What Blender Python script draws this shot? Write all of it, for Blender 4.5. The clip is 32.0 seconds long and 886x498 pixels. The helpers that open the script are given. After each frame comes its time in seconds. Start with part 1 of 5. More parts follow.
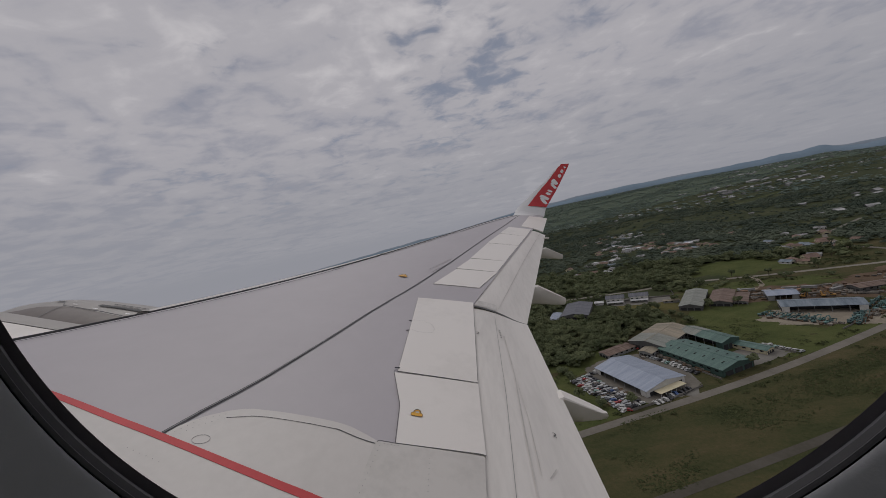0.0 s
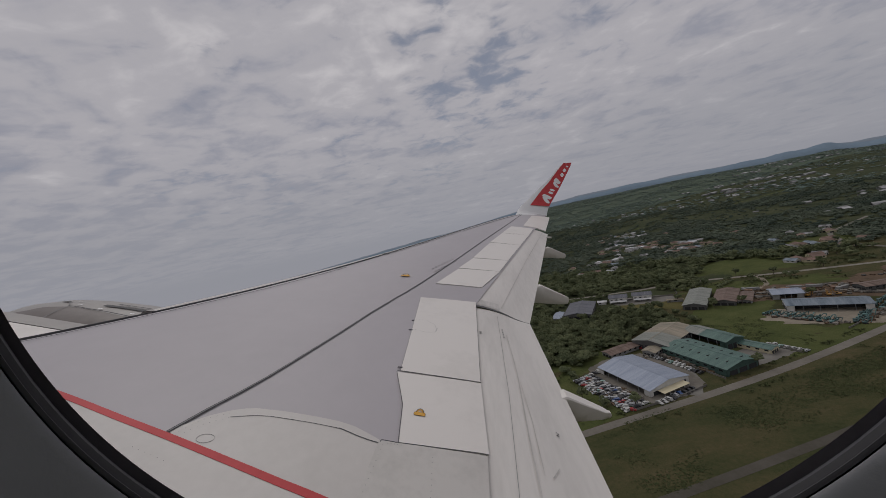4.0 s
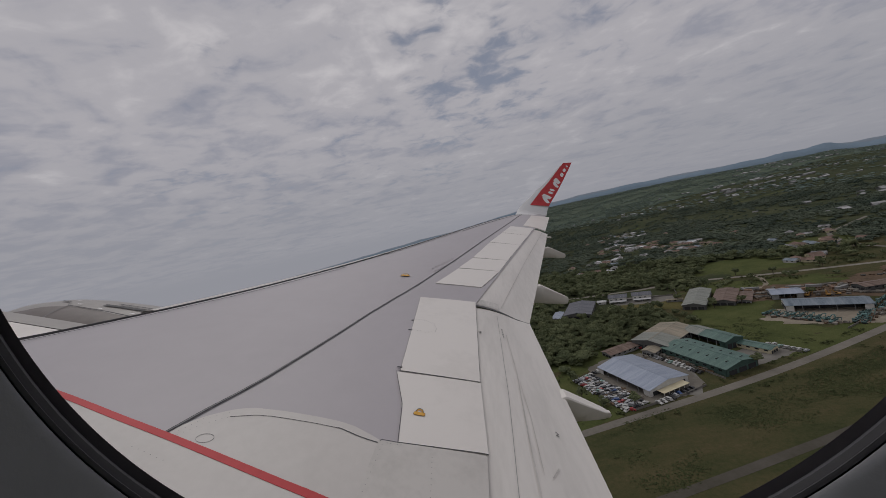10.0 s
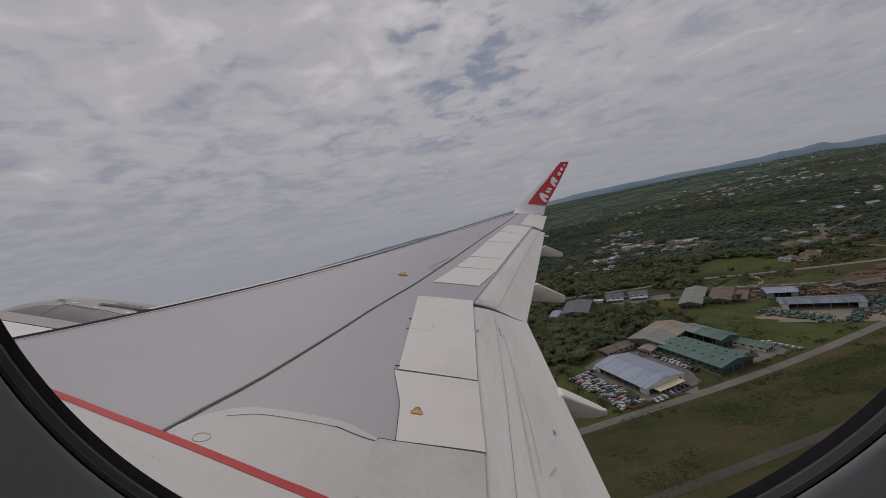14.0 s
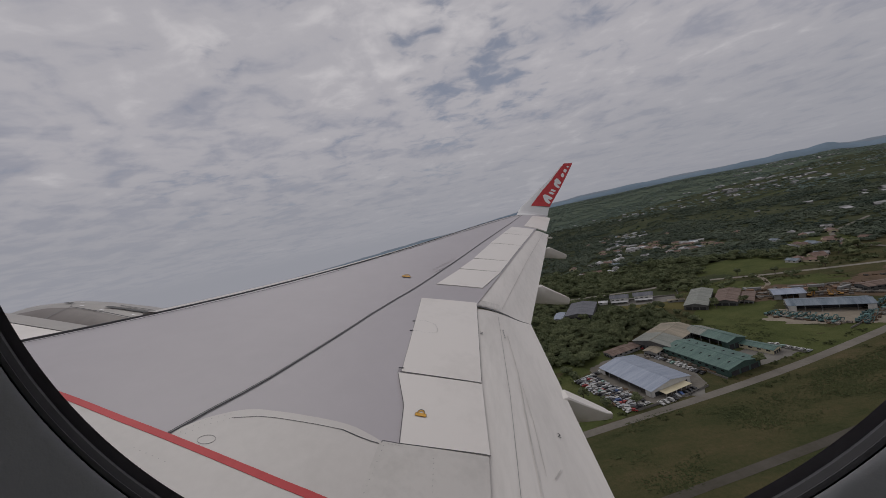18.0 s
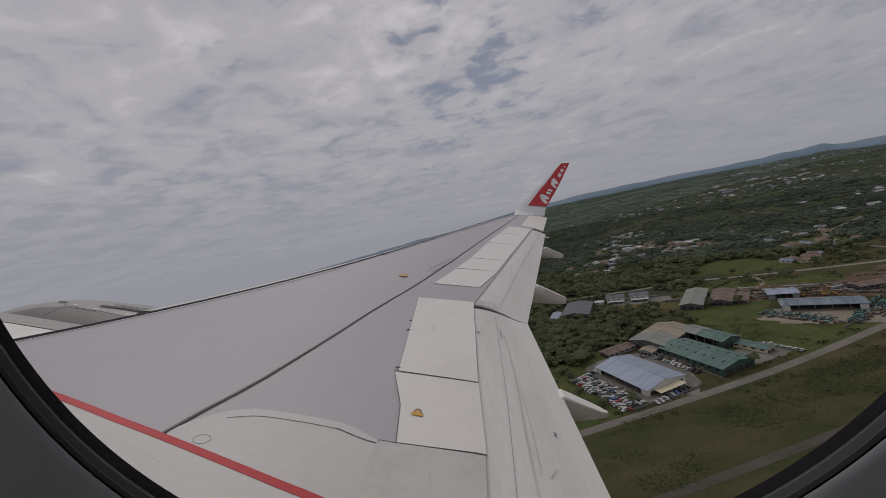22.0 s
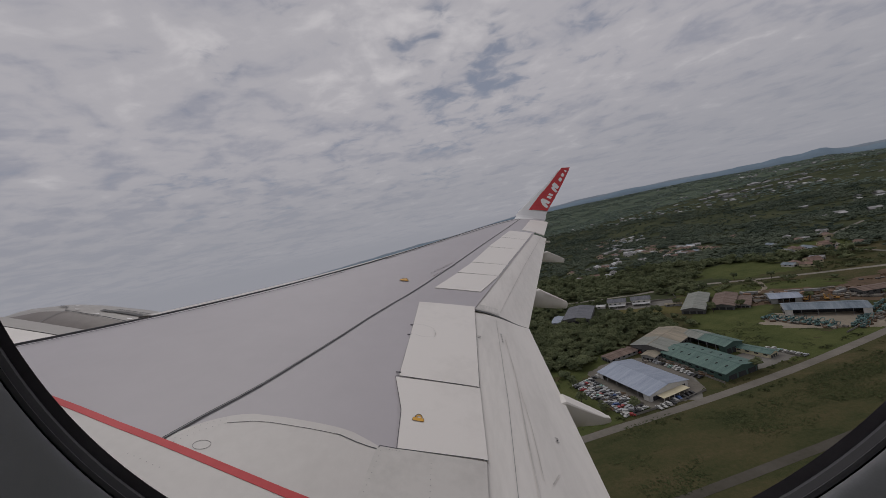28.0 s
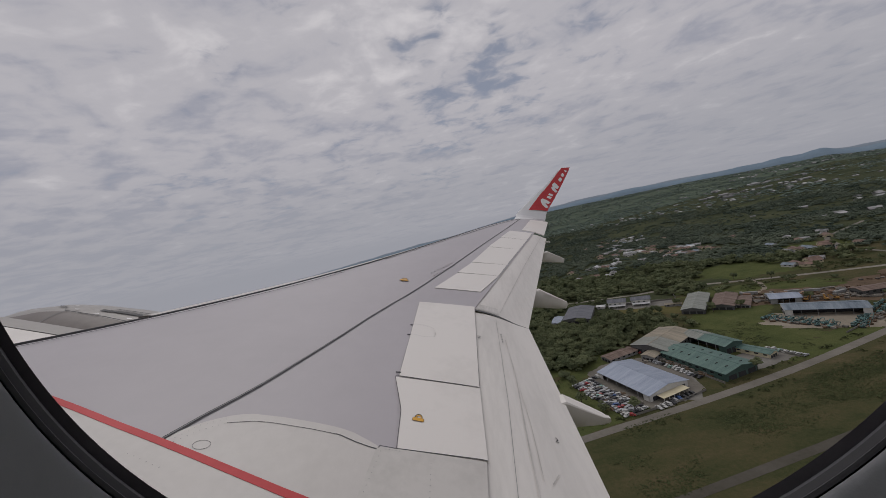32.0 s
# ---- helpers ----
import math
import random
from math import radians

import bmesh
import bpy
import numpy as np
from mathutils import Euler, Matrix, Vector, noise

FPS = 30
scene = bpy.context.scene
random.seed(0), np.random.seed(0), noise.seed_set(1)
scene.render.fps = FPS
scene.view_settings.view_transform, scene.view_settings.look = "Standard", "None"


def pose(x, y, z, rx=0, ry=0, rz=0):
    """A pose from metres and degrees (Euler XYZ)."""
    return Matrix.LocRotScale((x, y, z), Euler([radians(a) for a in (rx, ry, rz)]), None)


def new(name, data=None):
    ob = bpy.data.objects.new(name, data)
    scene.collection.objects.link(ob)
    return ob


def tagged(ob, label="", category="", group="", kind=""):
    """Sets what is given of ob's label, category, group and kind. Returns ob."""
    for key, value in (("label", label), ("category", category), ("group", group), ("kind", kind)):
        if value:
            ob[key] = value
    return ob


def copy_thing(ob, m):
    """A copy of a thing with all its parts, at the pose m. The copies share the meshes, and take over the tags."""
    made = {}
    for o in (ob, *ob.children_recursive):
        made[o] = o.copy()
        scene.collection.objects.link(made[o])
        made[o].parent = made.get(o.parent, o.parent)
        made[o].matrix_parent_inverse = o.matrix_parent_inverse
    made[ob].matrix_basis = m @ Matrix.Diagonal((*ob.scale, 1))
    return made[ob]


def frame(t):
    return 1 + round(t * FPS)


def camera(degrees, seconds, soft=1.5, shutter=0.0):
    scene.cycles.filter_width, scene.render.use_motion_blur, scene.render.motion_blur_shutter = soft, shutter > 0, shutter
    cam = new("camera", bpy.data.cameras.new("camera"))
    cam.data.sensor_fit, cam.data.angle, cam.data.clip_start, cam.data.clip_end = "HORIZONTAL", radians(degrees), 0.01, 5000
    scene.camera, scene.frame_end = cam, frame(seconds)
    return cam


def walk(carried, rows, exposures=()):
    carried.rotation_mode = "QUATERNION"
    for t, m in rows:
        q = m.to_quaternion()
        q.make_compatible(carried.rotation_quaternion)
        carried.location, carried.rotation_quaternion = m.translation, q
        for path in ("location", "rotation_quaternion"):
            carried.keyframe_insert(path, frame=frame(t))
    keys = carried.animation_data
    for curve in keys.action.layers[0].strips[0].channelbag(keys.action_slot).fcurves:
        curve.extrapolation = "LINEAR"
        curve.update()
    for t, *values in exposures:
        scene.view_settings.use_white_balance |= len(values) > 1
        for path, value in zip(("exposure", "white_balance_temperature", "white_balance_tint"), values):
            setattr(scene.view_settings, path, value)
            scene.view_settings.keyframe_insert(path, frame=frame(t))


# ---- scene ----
FIELD = 105.15
EYE = Vector((0.0, 0.0, 122.6))
cam = camera(FIELD, 32.0, 0.7)

# the eye's turn: looks out over the starboard wing, leaning with the climbing aeroplane
LEAN, DIP = radians(11.7), radians(3.3625)
AHEAD = Vector((0, math.cos(DIP), -math.sin(DIP)))
LEVEL, BELOW = Vector((1, 0, 0)), Vector((0, -math.sin(DIP), -math.cos(DIP)))
EYE_RIGHT = math.cos(LEAN) * LEVEL + math.sin(LEAN) * BELOW
EYE_DOWN = -math.sin(LEAN) * LEVEL + math.cos(LEAN) * BELOW
# the steeper lean of the climb, turned about the way to the warehouses
CLIMB = Matrix.Rotation(radians(0.8), 3, Vector((0.55434, 0.75803, -0.34365)))
EYE_RIGHT, EYE_DOWN, AHEAD = CLIMB @ EYE_RIGHT, CLIMB @ EYE_DOWN, CLIMB @ AHEAD


def frame_of(right, up, back, origin):
    m = Matrix((right, up, back)).transposed().to_4x4()
    m.translation = origin
    return m


BASE = frame_of(EYE_RIGHT, -EYE_DOWN, -AHEAD, EYE)

# seconds, turn to the left, turn upwards and roll in degrees, from the middle pose
SWAY = [
    (0, 0.01, 0.23, 0.17), (0.5, 0.29, 0.23, -0.04), (1, 0.51, 0.24, -0.07), (1.5, 0.40, 0.07, 0.02), (2, 0.42, 0.18, -0.06),
    (2.5, 0.58, 0.32, -0.02), (3, 0.56, 0.12, -0.02), (3.5, 0.58, 0.16, -0.04), (5.5, -0.47, 0.17, 0.37), (6, -0.28, 0.24, 0.27),
    (6.5, -0.02, 0.08, 0.09), (7, 0.08, 0.09, 0.13), (7.5, 0.20, 0.15, 0.05), (8, 0.42, 0.12, 0.02), (8.5, 0.50, 0.13, 0.02),
    (9, 0.44, 0.02, 0.03), (9.5, 0.40, 0.04, -0.01), (10, 0.37, 0.13, 0.05), (10.5, 0.20, -0.10, -0.04), (11, 0.23, 0.15, -0.08),
    (11.5, 0.33, 0.03, -0.11), (12, 0.25, -0.31, 0.03), (12.5, 0.18, 0.02, 0.05), (13, 0.14, 0.53, -0.03), (13.5, 0.01, 0.09, 0.03),
    (14, -0.04, -0.09, 0.09), (14.5, 0.07, 0.29, -0.01), (16.5, 0.17, 0.03, 0.05), (17, 0.23, -0.40, 0.03), (17.5, 0.36, -0.22, 0.02),
    (18, 0.54, 0.26, -0.10), (18.5, 0.51, 0.19, -0.07), (19, 0.39, -0.06, -0.00), (19.5, 0.18, -0.47, 0.13), (20, 0.02, -0.45, 0.19),
    (20.5, -0.06, -0.22, 0.15), (21, 0.05, 0.52, 0.06), (21.5, 0.08, 0.41, 0.09), (22, 0.05, 0.16, 0.05), (22.5, -0.01, 0.04, 0.09),
    (23, 0.03, 0.03, 0.09), (23.5, 0.07, 0.03, 0.09), (24, 0.03, 0.05, 0.14), (24.5, 0.16, 0.28, 0.03), (25, 0.29, 0.28, -0.00),
    (25.5, 0.38, 0.03, -0.03), (27.5, 0.42, 0.66, -0.09), (28, 0.20, 0.89, 0.01), (28.5, -0.09, -0.12, 0.11), (29, -0.31, -1.41, 0.17),
    (29.5, -0.28, -1.18, 0.21), (30, -0.16, -0.94, 0.13), (30.5, -0.03, -0.92, 0.11), (31, 0.03, -0.78, 0.12), (31.5, 0.05, -0.22, 0.09),
    (32, 0.19, 0.90, 0.02),
]
walk(cam, [(t, BASE @ pose(0, 0, 0, 0, left, 0) @ pose(0, 0, 0, up, 0, 0) @ pose(0, 0, 0, 0, 0, roll)) for t, left, up, roll in SWAY], [(0, -0.06), (10, -0.05), (18, -0.02), (25, -0.02), (28, -0.04), (29.5, 0.04), (32, 0.13)])

# ---- light ----
SUN_HEIGHT, SUN_TURN = radians(58), radians(150)
world = bpy.data.worlds.new("cloudy_sky")
scene.world = world
world.use_nodes = True
wn, wl = world.node_tree.nodes, world.node_tree.links
wn.clear()


def wnode(kind, **values):
    n = wn.new(kind)
    for k, v in values.items():
        n.inputs[k].default_value = v
    return n


def wmath(op, a, b):
    n = wn.new("ShaderNodeMath")
    n.operation = op
    for i, v in enumerate((a, b)):
        if isinstance(v, (int, float)):
            n.inputs[i].default_value = v
        else:
            wl.new(v, n.inputs[i])
    return n.outputs[0]


def wramp(fac, stops):
    n = wn.new("ShaderNodeValToRGB")
    n.color_ramp.interpolation = "EASE"
    while len(n.color_ramp.elements) < len(stops):
        n.color_ramp.elements.new(0.5)
    for e, (at, c) in zip(n.color_ramp.elements, stops):
        e.position, e.color = at, (*c, 1)
    wl.new(fac, n.inputs[0])
    return n.outputs[0]


def wmix(fac, a, b):
    n = wn.new("ShaderNodeMix")
    n.data_type = "RGBA"
    for sock, v in ((n.inputs[0], fac), (n.inputs[6], a), (n.inputs[7], b)):
        if isinstance(v, (int, float, tuple)):
            sock.default_value = v
        else:
            wl.new(v, sock)
    return n.outputs[2]


blue = wn.new("ShaderNodeTexSky")
blue.sky_type, blue.sun_disc = "NISHITA", False
blue.sun_elevation, blue.sun_rotation = SUN_HEIGHT, SUN_TURN
sky_dir = wn.new("ShaderNodeTexCoord").outputs["Generated"]
split = wn.new("ShaderNodeSeparateXYZ")
wl.new(sky_dir, split.inputs[0])
high = wmath("MAXIMUM", split.outputs[2], 0.0)
deck = wmath("ADD", high, 0.13)
flat = wn.new("ShaderNodeCombineXYZ")
wl.new(wmath("DIVIDE", split.outputs[0], deck), flat.inputs[0])
wl.new(wmath("DIVIDE", split.outputs[1], deck), flat.inputs[1])


def cloud_noise(scale, detail, rough, warp, shift, stretch=(1, 1, 1), turn=0.0):
    m = wn.new("ShaderNodeMapping")
    m.inputs["Scale"].default_value = stretch
    m.inputs["Location"].default_value = shift
    m.inputs["Rotation"].default_value = (0, 0, turn)
    wl.new(flat.outputs[0], m.inputs[0])
    n = wnode("ShaderNodeTexNoise", Scale=scale, Detail=detail, Roughness=rough, Distortion=warp)
    wl.new(m.outputs[0], n.inputs["Vector"])
    return n.outputs[0]


def sky_spots(spots):
    """Soft round spots in the sky: azimuth, height, radius in degrees and weight; the strongest of them."""
    total = None
    for az, el, r, w in spots:
        d = wn.new("ShaderNodeVectorMath")
        d.operation = "DOT_PRODUCT"
        wl.new(sky_dir, d.inputs[0])
        d.inputs[1].default_value = (math.sin(radians(az)) * math.cos(radians(el)), math.cos(radians(az)) * math.cos(radians(el)), math.sin(radians(el)))
        span = wn.new("ShaderNodeMapRange")
        span.interpolation_type = "SMOOTHSTEP"
        span.inputs["From Min"].default_value, span.inputs["From Max"].default_value = math.cos(radians(r)), 1.0
        span.inputs["To Max"].default_value = w
        wl.new(d.outputs["Value"], span.inputs[0])
        total = span.outputs[0] if total is None else wmath("MAXIMUM", total, span.outputs[0])
    return total


broad = cloud_noise(1.0, 4, 0.5, 0.3, (3.1, 1.7, 0), (1, 1.1, 1), 0.5)
puffs = cloud_noise(3.8, 5, 0.52, 0.5, (0.4, 5.2, 0), (1, 1.15, 1), -0.35)
fine = cloud_noise(9.0, 5, 0.54, 0.6, (2.2, 0.6, 0), (1, 1.2, 1), -0.3)
bands = cloud_noise(1.6, 6, 0.56, 0.4, (7, 2, 0), (0.75, 1.5, 1), -0.1)
# rifts in the cloud deck, grey undersides and a small white heap
rifts = sky_spots([(6.3, 32.5, 5, 0.088), (1.5, 31, 4, 0.075), (18, 26, 5, 0.075), (16, 22.5, 6, 0.079), (11.5, 22, 6, 0.075), (5, 20.5, 8, 0.062), (20, 16.6, 6, 0.066), (12.6, 17, 8, 0.057), (3, 14, 9, 0.070), (-12, 16, 10, 0.053), (-27.5, 29.3, 4, 0.070), (-30, 11, 13, 0.044)])
greys = sky_spots([(-28, 11, 22, 0.075), (-8, 14, 20, 0.065), (-46, 6, 20, 0.075), (13, 21, 17, 0.06), (4, 30, 14, 0.04), (-50, 30, 16, 0.05), (46, 20, 26, 0.055), (-52, 9, 24, 0.10), (30, 5, 16, 0.05)])
heap = sky_spots([(16.6, 4.5, 1.6, 0.13), (18.2, 4.3, 1.3, 0.10), (-6, 28, 10, 0.045)])
cover = wmath("ADD", wmath("ADD", wmath("MULTIPLY", broad, 0.25), wmath("MULTIPLY", puffs, 0.38)), wmath("MULTIPLY", fine, 0.37))
cover = wmath("SUBTRACT", cover, rifts)
gaps = wramp(cover, [(0.285, (0, 0, 0)), (0.44, (1, 1, 1))])
tone = wmath("ADD", wmath("ADD", wmath("MULTIPLY", puffs, 0.42), wmath("MULTIPLY", bands, 0.42)), wmath("MULTIPLY", fine, 0.16))
tone = wmath("SUBTRACT", wmath("ADD", tone, heap), greys)
cloud = wramp(tone, [(0.33, (0.292, 0.297, 0.348)), (0.48, (0.405, 0.394, 0.424)), (0.64, (0.540, 0.521, 0.541))])
thin = wnode("ShaderNodeVectorMath")
thin.operation = "SCALE"
wl.new(blue.outputs[0], thin.inputs[0])
thin.inputs["Scale"].default_value = 0.05
veil = wmix(0.62, thin.outputs[0], (0.305, 0.320, 0.385, 1))
open_sky = wmix(gaps, veil, cloud)
low = wramp(high, [(0.0, (1, 1, 1)), (0.05, (0.74, 0.74, 0.74)), (0.36, (0, 0, 0))])
sky = wmix(low, open_sky, (0.285, 0.29, 0.325, 1))
bg = wnode("ShaderNodeBackground", Strength=1.0)
wl.new(sky, bg.inputs[0])
wl.new(bg.outputs[0], wn.new("ShaderNodeOutputWorld").inputs[0])

sun = new("sun", bpy.data.lights.new("sun", "SUN"))
sun.data.energy, sun.data.angle, sun.data.color = 0.6, radians(40), (1, 0.97, 0.92)
sun.matrix_world = Matrix.Translation((0, 0, 900)) @ Euler((radians(32), 0, radians(200))).to_matrix().to_4x4()

# ---- materials ----


def mat(name, a, b, scale=1.0, rough=0.6, metal=0.0, bump=0.0, fine=0.0, vary=0.0, detail=6, spread=(0.35, 0.65), space="Object", spec=0.5, island=0.0, stretch=None):
    """A surface of two colours mixed by noise at two scales, with bump in metres and variation from object to object."""
    m = bpy.data.materials.new(name)
    m.use_nodes = True
    nt = m.node_tree
    bsdf = nt.nodes["Principled BSDF"]
    bsdf.inputs["Roughness"].default_value, bsdf.inputs["Metallic"].default_value = rough, metal
    bsdf.inputs["Specular IOR Level"].default_value = spec
    if space == "World":
        src = nt.nodes.new("ShaderNodeNewGeometry").outputs["Position"]
    else:
        src = nt.nodes.new("ShaderNodeTexCoord").outputs["Object"]
    if stretch:
        mp = nt.nodes.new("ShaderNodeMapping")
        mp.inputs["Scale"].default_value = stretch
        nt.links.new(src, mp.inputs[0])
        src = mp.outputs[0]

    def noise_at(s, d=detail):
        n = nt.nodes.new("ShaderNodeTexNoise")
        n.inputs["Scale"].default_value, n.inputs["Detail"].default_value = s, d
        n.inputs["Roughness"].default_value = 0.6
        nt.links.new(src, n.inputs["Vector"])
        return n.outputs[0]

    big, small = noise_at(scale), noise_at(scale * 9.3)
    add = nt.nodes.new("ShaderNodeMath")
    add.operation = "MULTIPLY_ADD"
    nt.links.new(small, add.inputs[0])
    add.inputs[1].default_value = 0.35
    off = nt.nodes.new("ShaderNodeMath")
    off.operation = "MULTIPLY"
    nt.links.new(big, off.inputs[0])
    off.inputs[1].default_value = 0.65
    nt.links.new(off.outputs[0], add.inputs[2])
    ramp = nt.nodes.new("ShaderNodeValToRGB")
    ramp.color_ramp.elements[0].position, ramp.color_ramp.elements[1].position = spread
    ramp.color_ramp.elements[0].color, ramp.color_ramp.elements[1].color = (*a, 1), (*b, 1)
    nt.links.new(add.outputs[0], ramp.inputs[0])
    colour = ramp.outputs[0]
    if vary or island:
        info = nt.nodes.new("ShaderNodeNewGeometry" if island else "ShaderNodeObjectInfo")
        span = nt.nodes.new("ShaderNodeMapRange")
        span.inputs["To Min"].default_value, span.inputs["To Max"].default_value = 1 - (vary or island), 1 + (vary or island)
        nt.links.new(info.outputs["Random Per Island" if island else "Random"], span.inputs[0])
        hsv = nt.nodes.new("ShaderNodeHueSaturation")
        nt.links.new(span.outputs[0], hsv.inputs["Value"])
        nt.links.new(colour, hsv.inputs["Color"])
        colour = hsv.outputs[0]
    nt.links.new(colour, bsdf.inputs["Base Color"])
    if bump:
        bn = nt.nodes.new("ShaderNodeBump")
        bn.inputs["Distance"].default_value = bump
        nt.links.new(noise_at(fine or scale * 12, 4), bn.inputs["Height"])
        nt.links.new(bn.outputs[0], bsdf.inputs["Normal"])
    return m


def ribbed(m, pitch, depth, axis=0):
    """Adds the ribs of corrugated sheet, running down the roof, to a material."""
    nt = m.node_tree
    bsdf = nt.nodes["Principled BSDF"]
    tc = nt.nodes.new("ShaderNodeTexCoord")
    wave = nt.nodes.new("ShaderNodeTexWave")
    wave.bands_direction = "XYZ"[axis]
    wave.inputs["Scale"].default_value = 0.314 / pitch
    nt.links.new(tc.outputs["Object"], wave.inputs["Vector"])
    bn = nt.nodes.new("ShaderNodeBump")
    bn.inputs["Distance"].default_value = depth
    nt.links.new(wave.outputs["Fac"], bn.inputs["Height"])
    nt.links.new(bn.outputs[0], bsdf.inputs["Normal"])
    return m


WING_GREY = mat("wing_grey_paint", (0.405, 0.378, 0.397), (0.455, 0.425, 0.445), 0.5, 0.42, bump=0.0004, fine=3, spread=(0.3, 0.7))
WING_WHITE = mat("flap_white_paint", (0.655, 0.623, 0.584), (0.76, 0.722, 0.683), 0.9, 0.45, bump=0.0005, fine=5, spread=(0.25, 0.5))
FLAP_WORN = mat("flap_worn_paint", (0.585, 0.558, 0.526), (0.70, 0.668, 0.633), 1.1, 0.5, bump=0.0003, fine=6, spread=(0.32, 0.56), stretch=(0.4, 2.4, 1))
SHROUD_WHITE = mat("shroud_worn_paint", (0.47, 0.449, 0.422), (0.585, 0.558, 0.527), 2.2, 0.45, bump=0.0005, fine=6, spread=(0.3, 0.55))
ROOT_WHITE = mat("root_fairing_paint", (0.50, 0.473, 0.448), (0.58, 0.55, 0.523), 1.5, 0.4, spread=(0.3, 0.6))
# joint sealant, also used for the painted shadow in the slat gap
SEAL_AND_SHADOW = mat("dark_sealant_and_shadow", (0.05, 0.05, 0.055), (0.09, 0.09, 0.095), 6, 0.7)
RED_PAINT = mat("red_paint", (0.49, 0.044, 0.050), (0.58, 0.062, 0.068), 2, 0.5, spec=0.3)
WHITE_MARK = mat("white_marking", (0.75, 0.75, 0.75), (0.82, 0.82, 0.82), 3, 0.4)
FAINT = mat("faint_line", (0.20, 0.20, 0.20), (0.28, 0.28, 0.28), 6, 0.7)
YELLOW = mat("yellow_marking", (0.66, 0.33, 0.03), (0.76, 0.42, 0.05), 9, 0.5)
BROWN_MARK = mat("brown_marking", (0.16, 0.08, 0.02), (0.24, 0.12, 0.03), 12, 0.6)
BLACK_MARK = mat("black_marking", (0.03, 0.03, 0.035), (0.07, 0.07, 0.075), 12, 0.6)
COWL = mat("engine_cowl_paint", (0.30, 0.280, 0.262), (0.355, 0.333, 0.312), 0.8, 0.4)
# darker copy of the cowl paint for the flank's shade
COWL_SHADE = mat("engine_side_shade", (0.140, 0.120, 0.110), (0.185, 0.160, 0.146), 1.2, 0.4)
RUBBER = mat("dark_rubber", (0.125, 0.116, 0.127), (0.155, 0.145, 0.157), 30, 0.55, bump=0.0002, fine=200)
LINING = mat("cabin_lining", (0.44, 0.45, 0.47), (0.50, 0.51, 0.53), 8, 0.6, bump=0.0002, fine=400)
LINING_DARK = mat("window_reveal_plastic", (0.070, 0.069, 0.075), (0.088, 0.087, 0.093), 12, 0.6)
HULL = mat("fuselage_white_paint", (0.7, 0.7, 0.7), (0.76, 0.76, 0.76), 1, 0.35)



def field_mat(name, colours, scale, stretch):
    """Grassland: several colours in drawn-out drifts along the airfield, broken up by finer noise."""
    m = bpy.data.materials.new(name)
    m.use_nodes = True
    nt = m.node_tree
    bsdf = nt.nodes["Principled BSDF"]
    bsdf.inputs["Roughness"].default_value, bsdf.inputs["Specular IOR Level"].default_value = 0.95, 0.05
    pos = nt.nodes.new("ShaderNodeNewGeometry").outputs["Position"]
    mp = nt.nodes.new("ShaderNodeMapping")
    mp.inputs["Rotation"].default_value, mp.inputs["Scale"].default_value = (0, 0, -0.16), (1, stretch, 1)
    nt.links.new(pos, mp.inputs[0])

    def layer(src, s, d, r):
        n = nt.nodes.new("ShaderNodeTexNoise")
        n.inputs["Scale"].default_value, n.inputs["Detail"].default_value, n.inputs["Roughness"].default_value = s, d, r
        nt.links.new(src, n.inputs["Vector"])
        return n.outputs[0]

    def weigh(v, w, plus=None):
        n = nt.nodes.new("ShaderNodeMath")
        n.operation = "MULTIPLY_ADD"
        nt.links.new(v, n.inputs[0])
        n.inputs[1].default_value = w
        if plus is None:
            n.inputs[2].default_value = 0
        else:
            nt.links.new(plus, n.inputs[2])
        return n.outputs[0]

    tall = layer(pos, 0.55, 8, 0.75)
    mixv = weigh(tall, 0.35, weigh(layer(mp.outputs[0], scale, 9, 0.62), 0.65))
    ramp = nt.nodes.new("ShaderNodeValToRGB")
    while len(ramp.color_ramp.elements) < len(colours):
        ramp.color_ramp.elements.new(0.5)
    for i, (e, c) in enumerate(zip(ramp.color_ramp.elements, colours)):
        e.position, e.color = 0.34 + 0.32 * i / (len(colours) - 1), (*c, 1)
    nt.links.new(mixv, ramp.inputs[0])
    nt.links.new(ramp.outputs[0], bsdf.inputs["Base Color"])
    bn = nt.nodes.new("ShaderNodeBump")
    bn.inputs["Distance"].default_value = 0.5
    nt.links.new(tall, bn.inputs["Height"])
    nt.links.new(bn.outputs[0], bsdf.inputs["Normal"])
    return m


GRASS = field_mat("rough_grass", [(0.034, 0.043, 0.020), (0.058, 0.063, 0.029), (0.083, 0.076, 0.038), (0.116, 0.092, 0.053)], 0.022, 2.4)
MEADOW = field_mat("bright_grass", [(0.055, 0.070, 0.026), (0.082, 0.096, 0.036), (0.110, 0.116, 0.048)], 0.05, 1.3)
DRY_GRASS = field_mat("dry_grass", [(0.088, 0.086, 0.034), (0.118, 0.106, 0.044), (0.150, 0.128, 0.060)], 0.05, 1.3)
# far floor tinted paler and bluer, distance haze put into the colour
HAZED_CANOPY = field_mat("hazed_canopy", [(0.066, 0.090, 0.070), (0.088, 0.114, 0.082), (0.122, 0.142, 0.094)], 0.012, 1.5)
EARTH = mat("bare_earth", (0.085, 0.062, 0.043), (0.165, 0.115, 0.080), 0.08, 0.95, bump=0.1, fine=0.6, space="World", detail=9, spec=0.1)
GRAVEL = mat("pale_gravel", (0.205, 0.178, 0.140), (0.325, 0.285, 0.228), 0.06, 0.95, bump=0.06, fine=1.5, space="World", detail=9, spec=0.1)
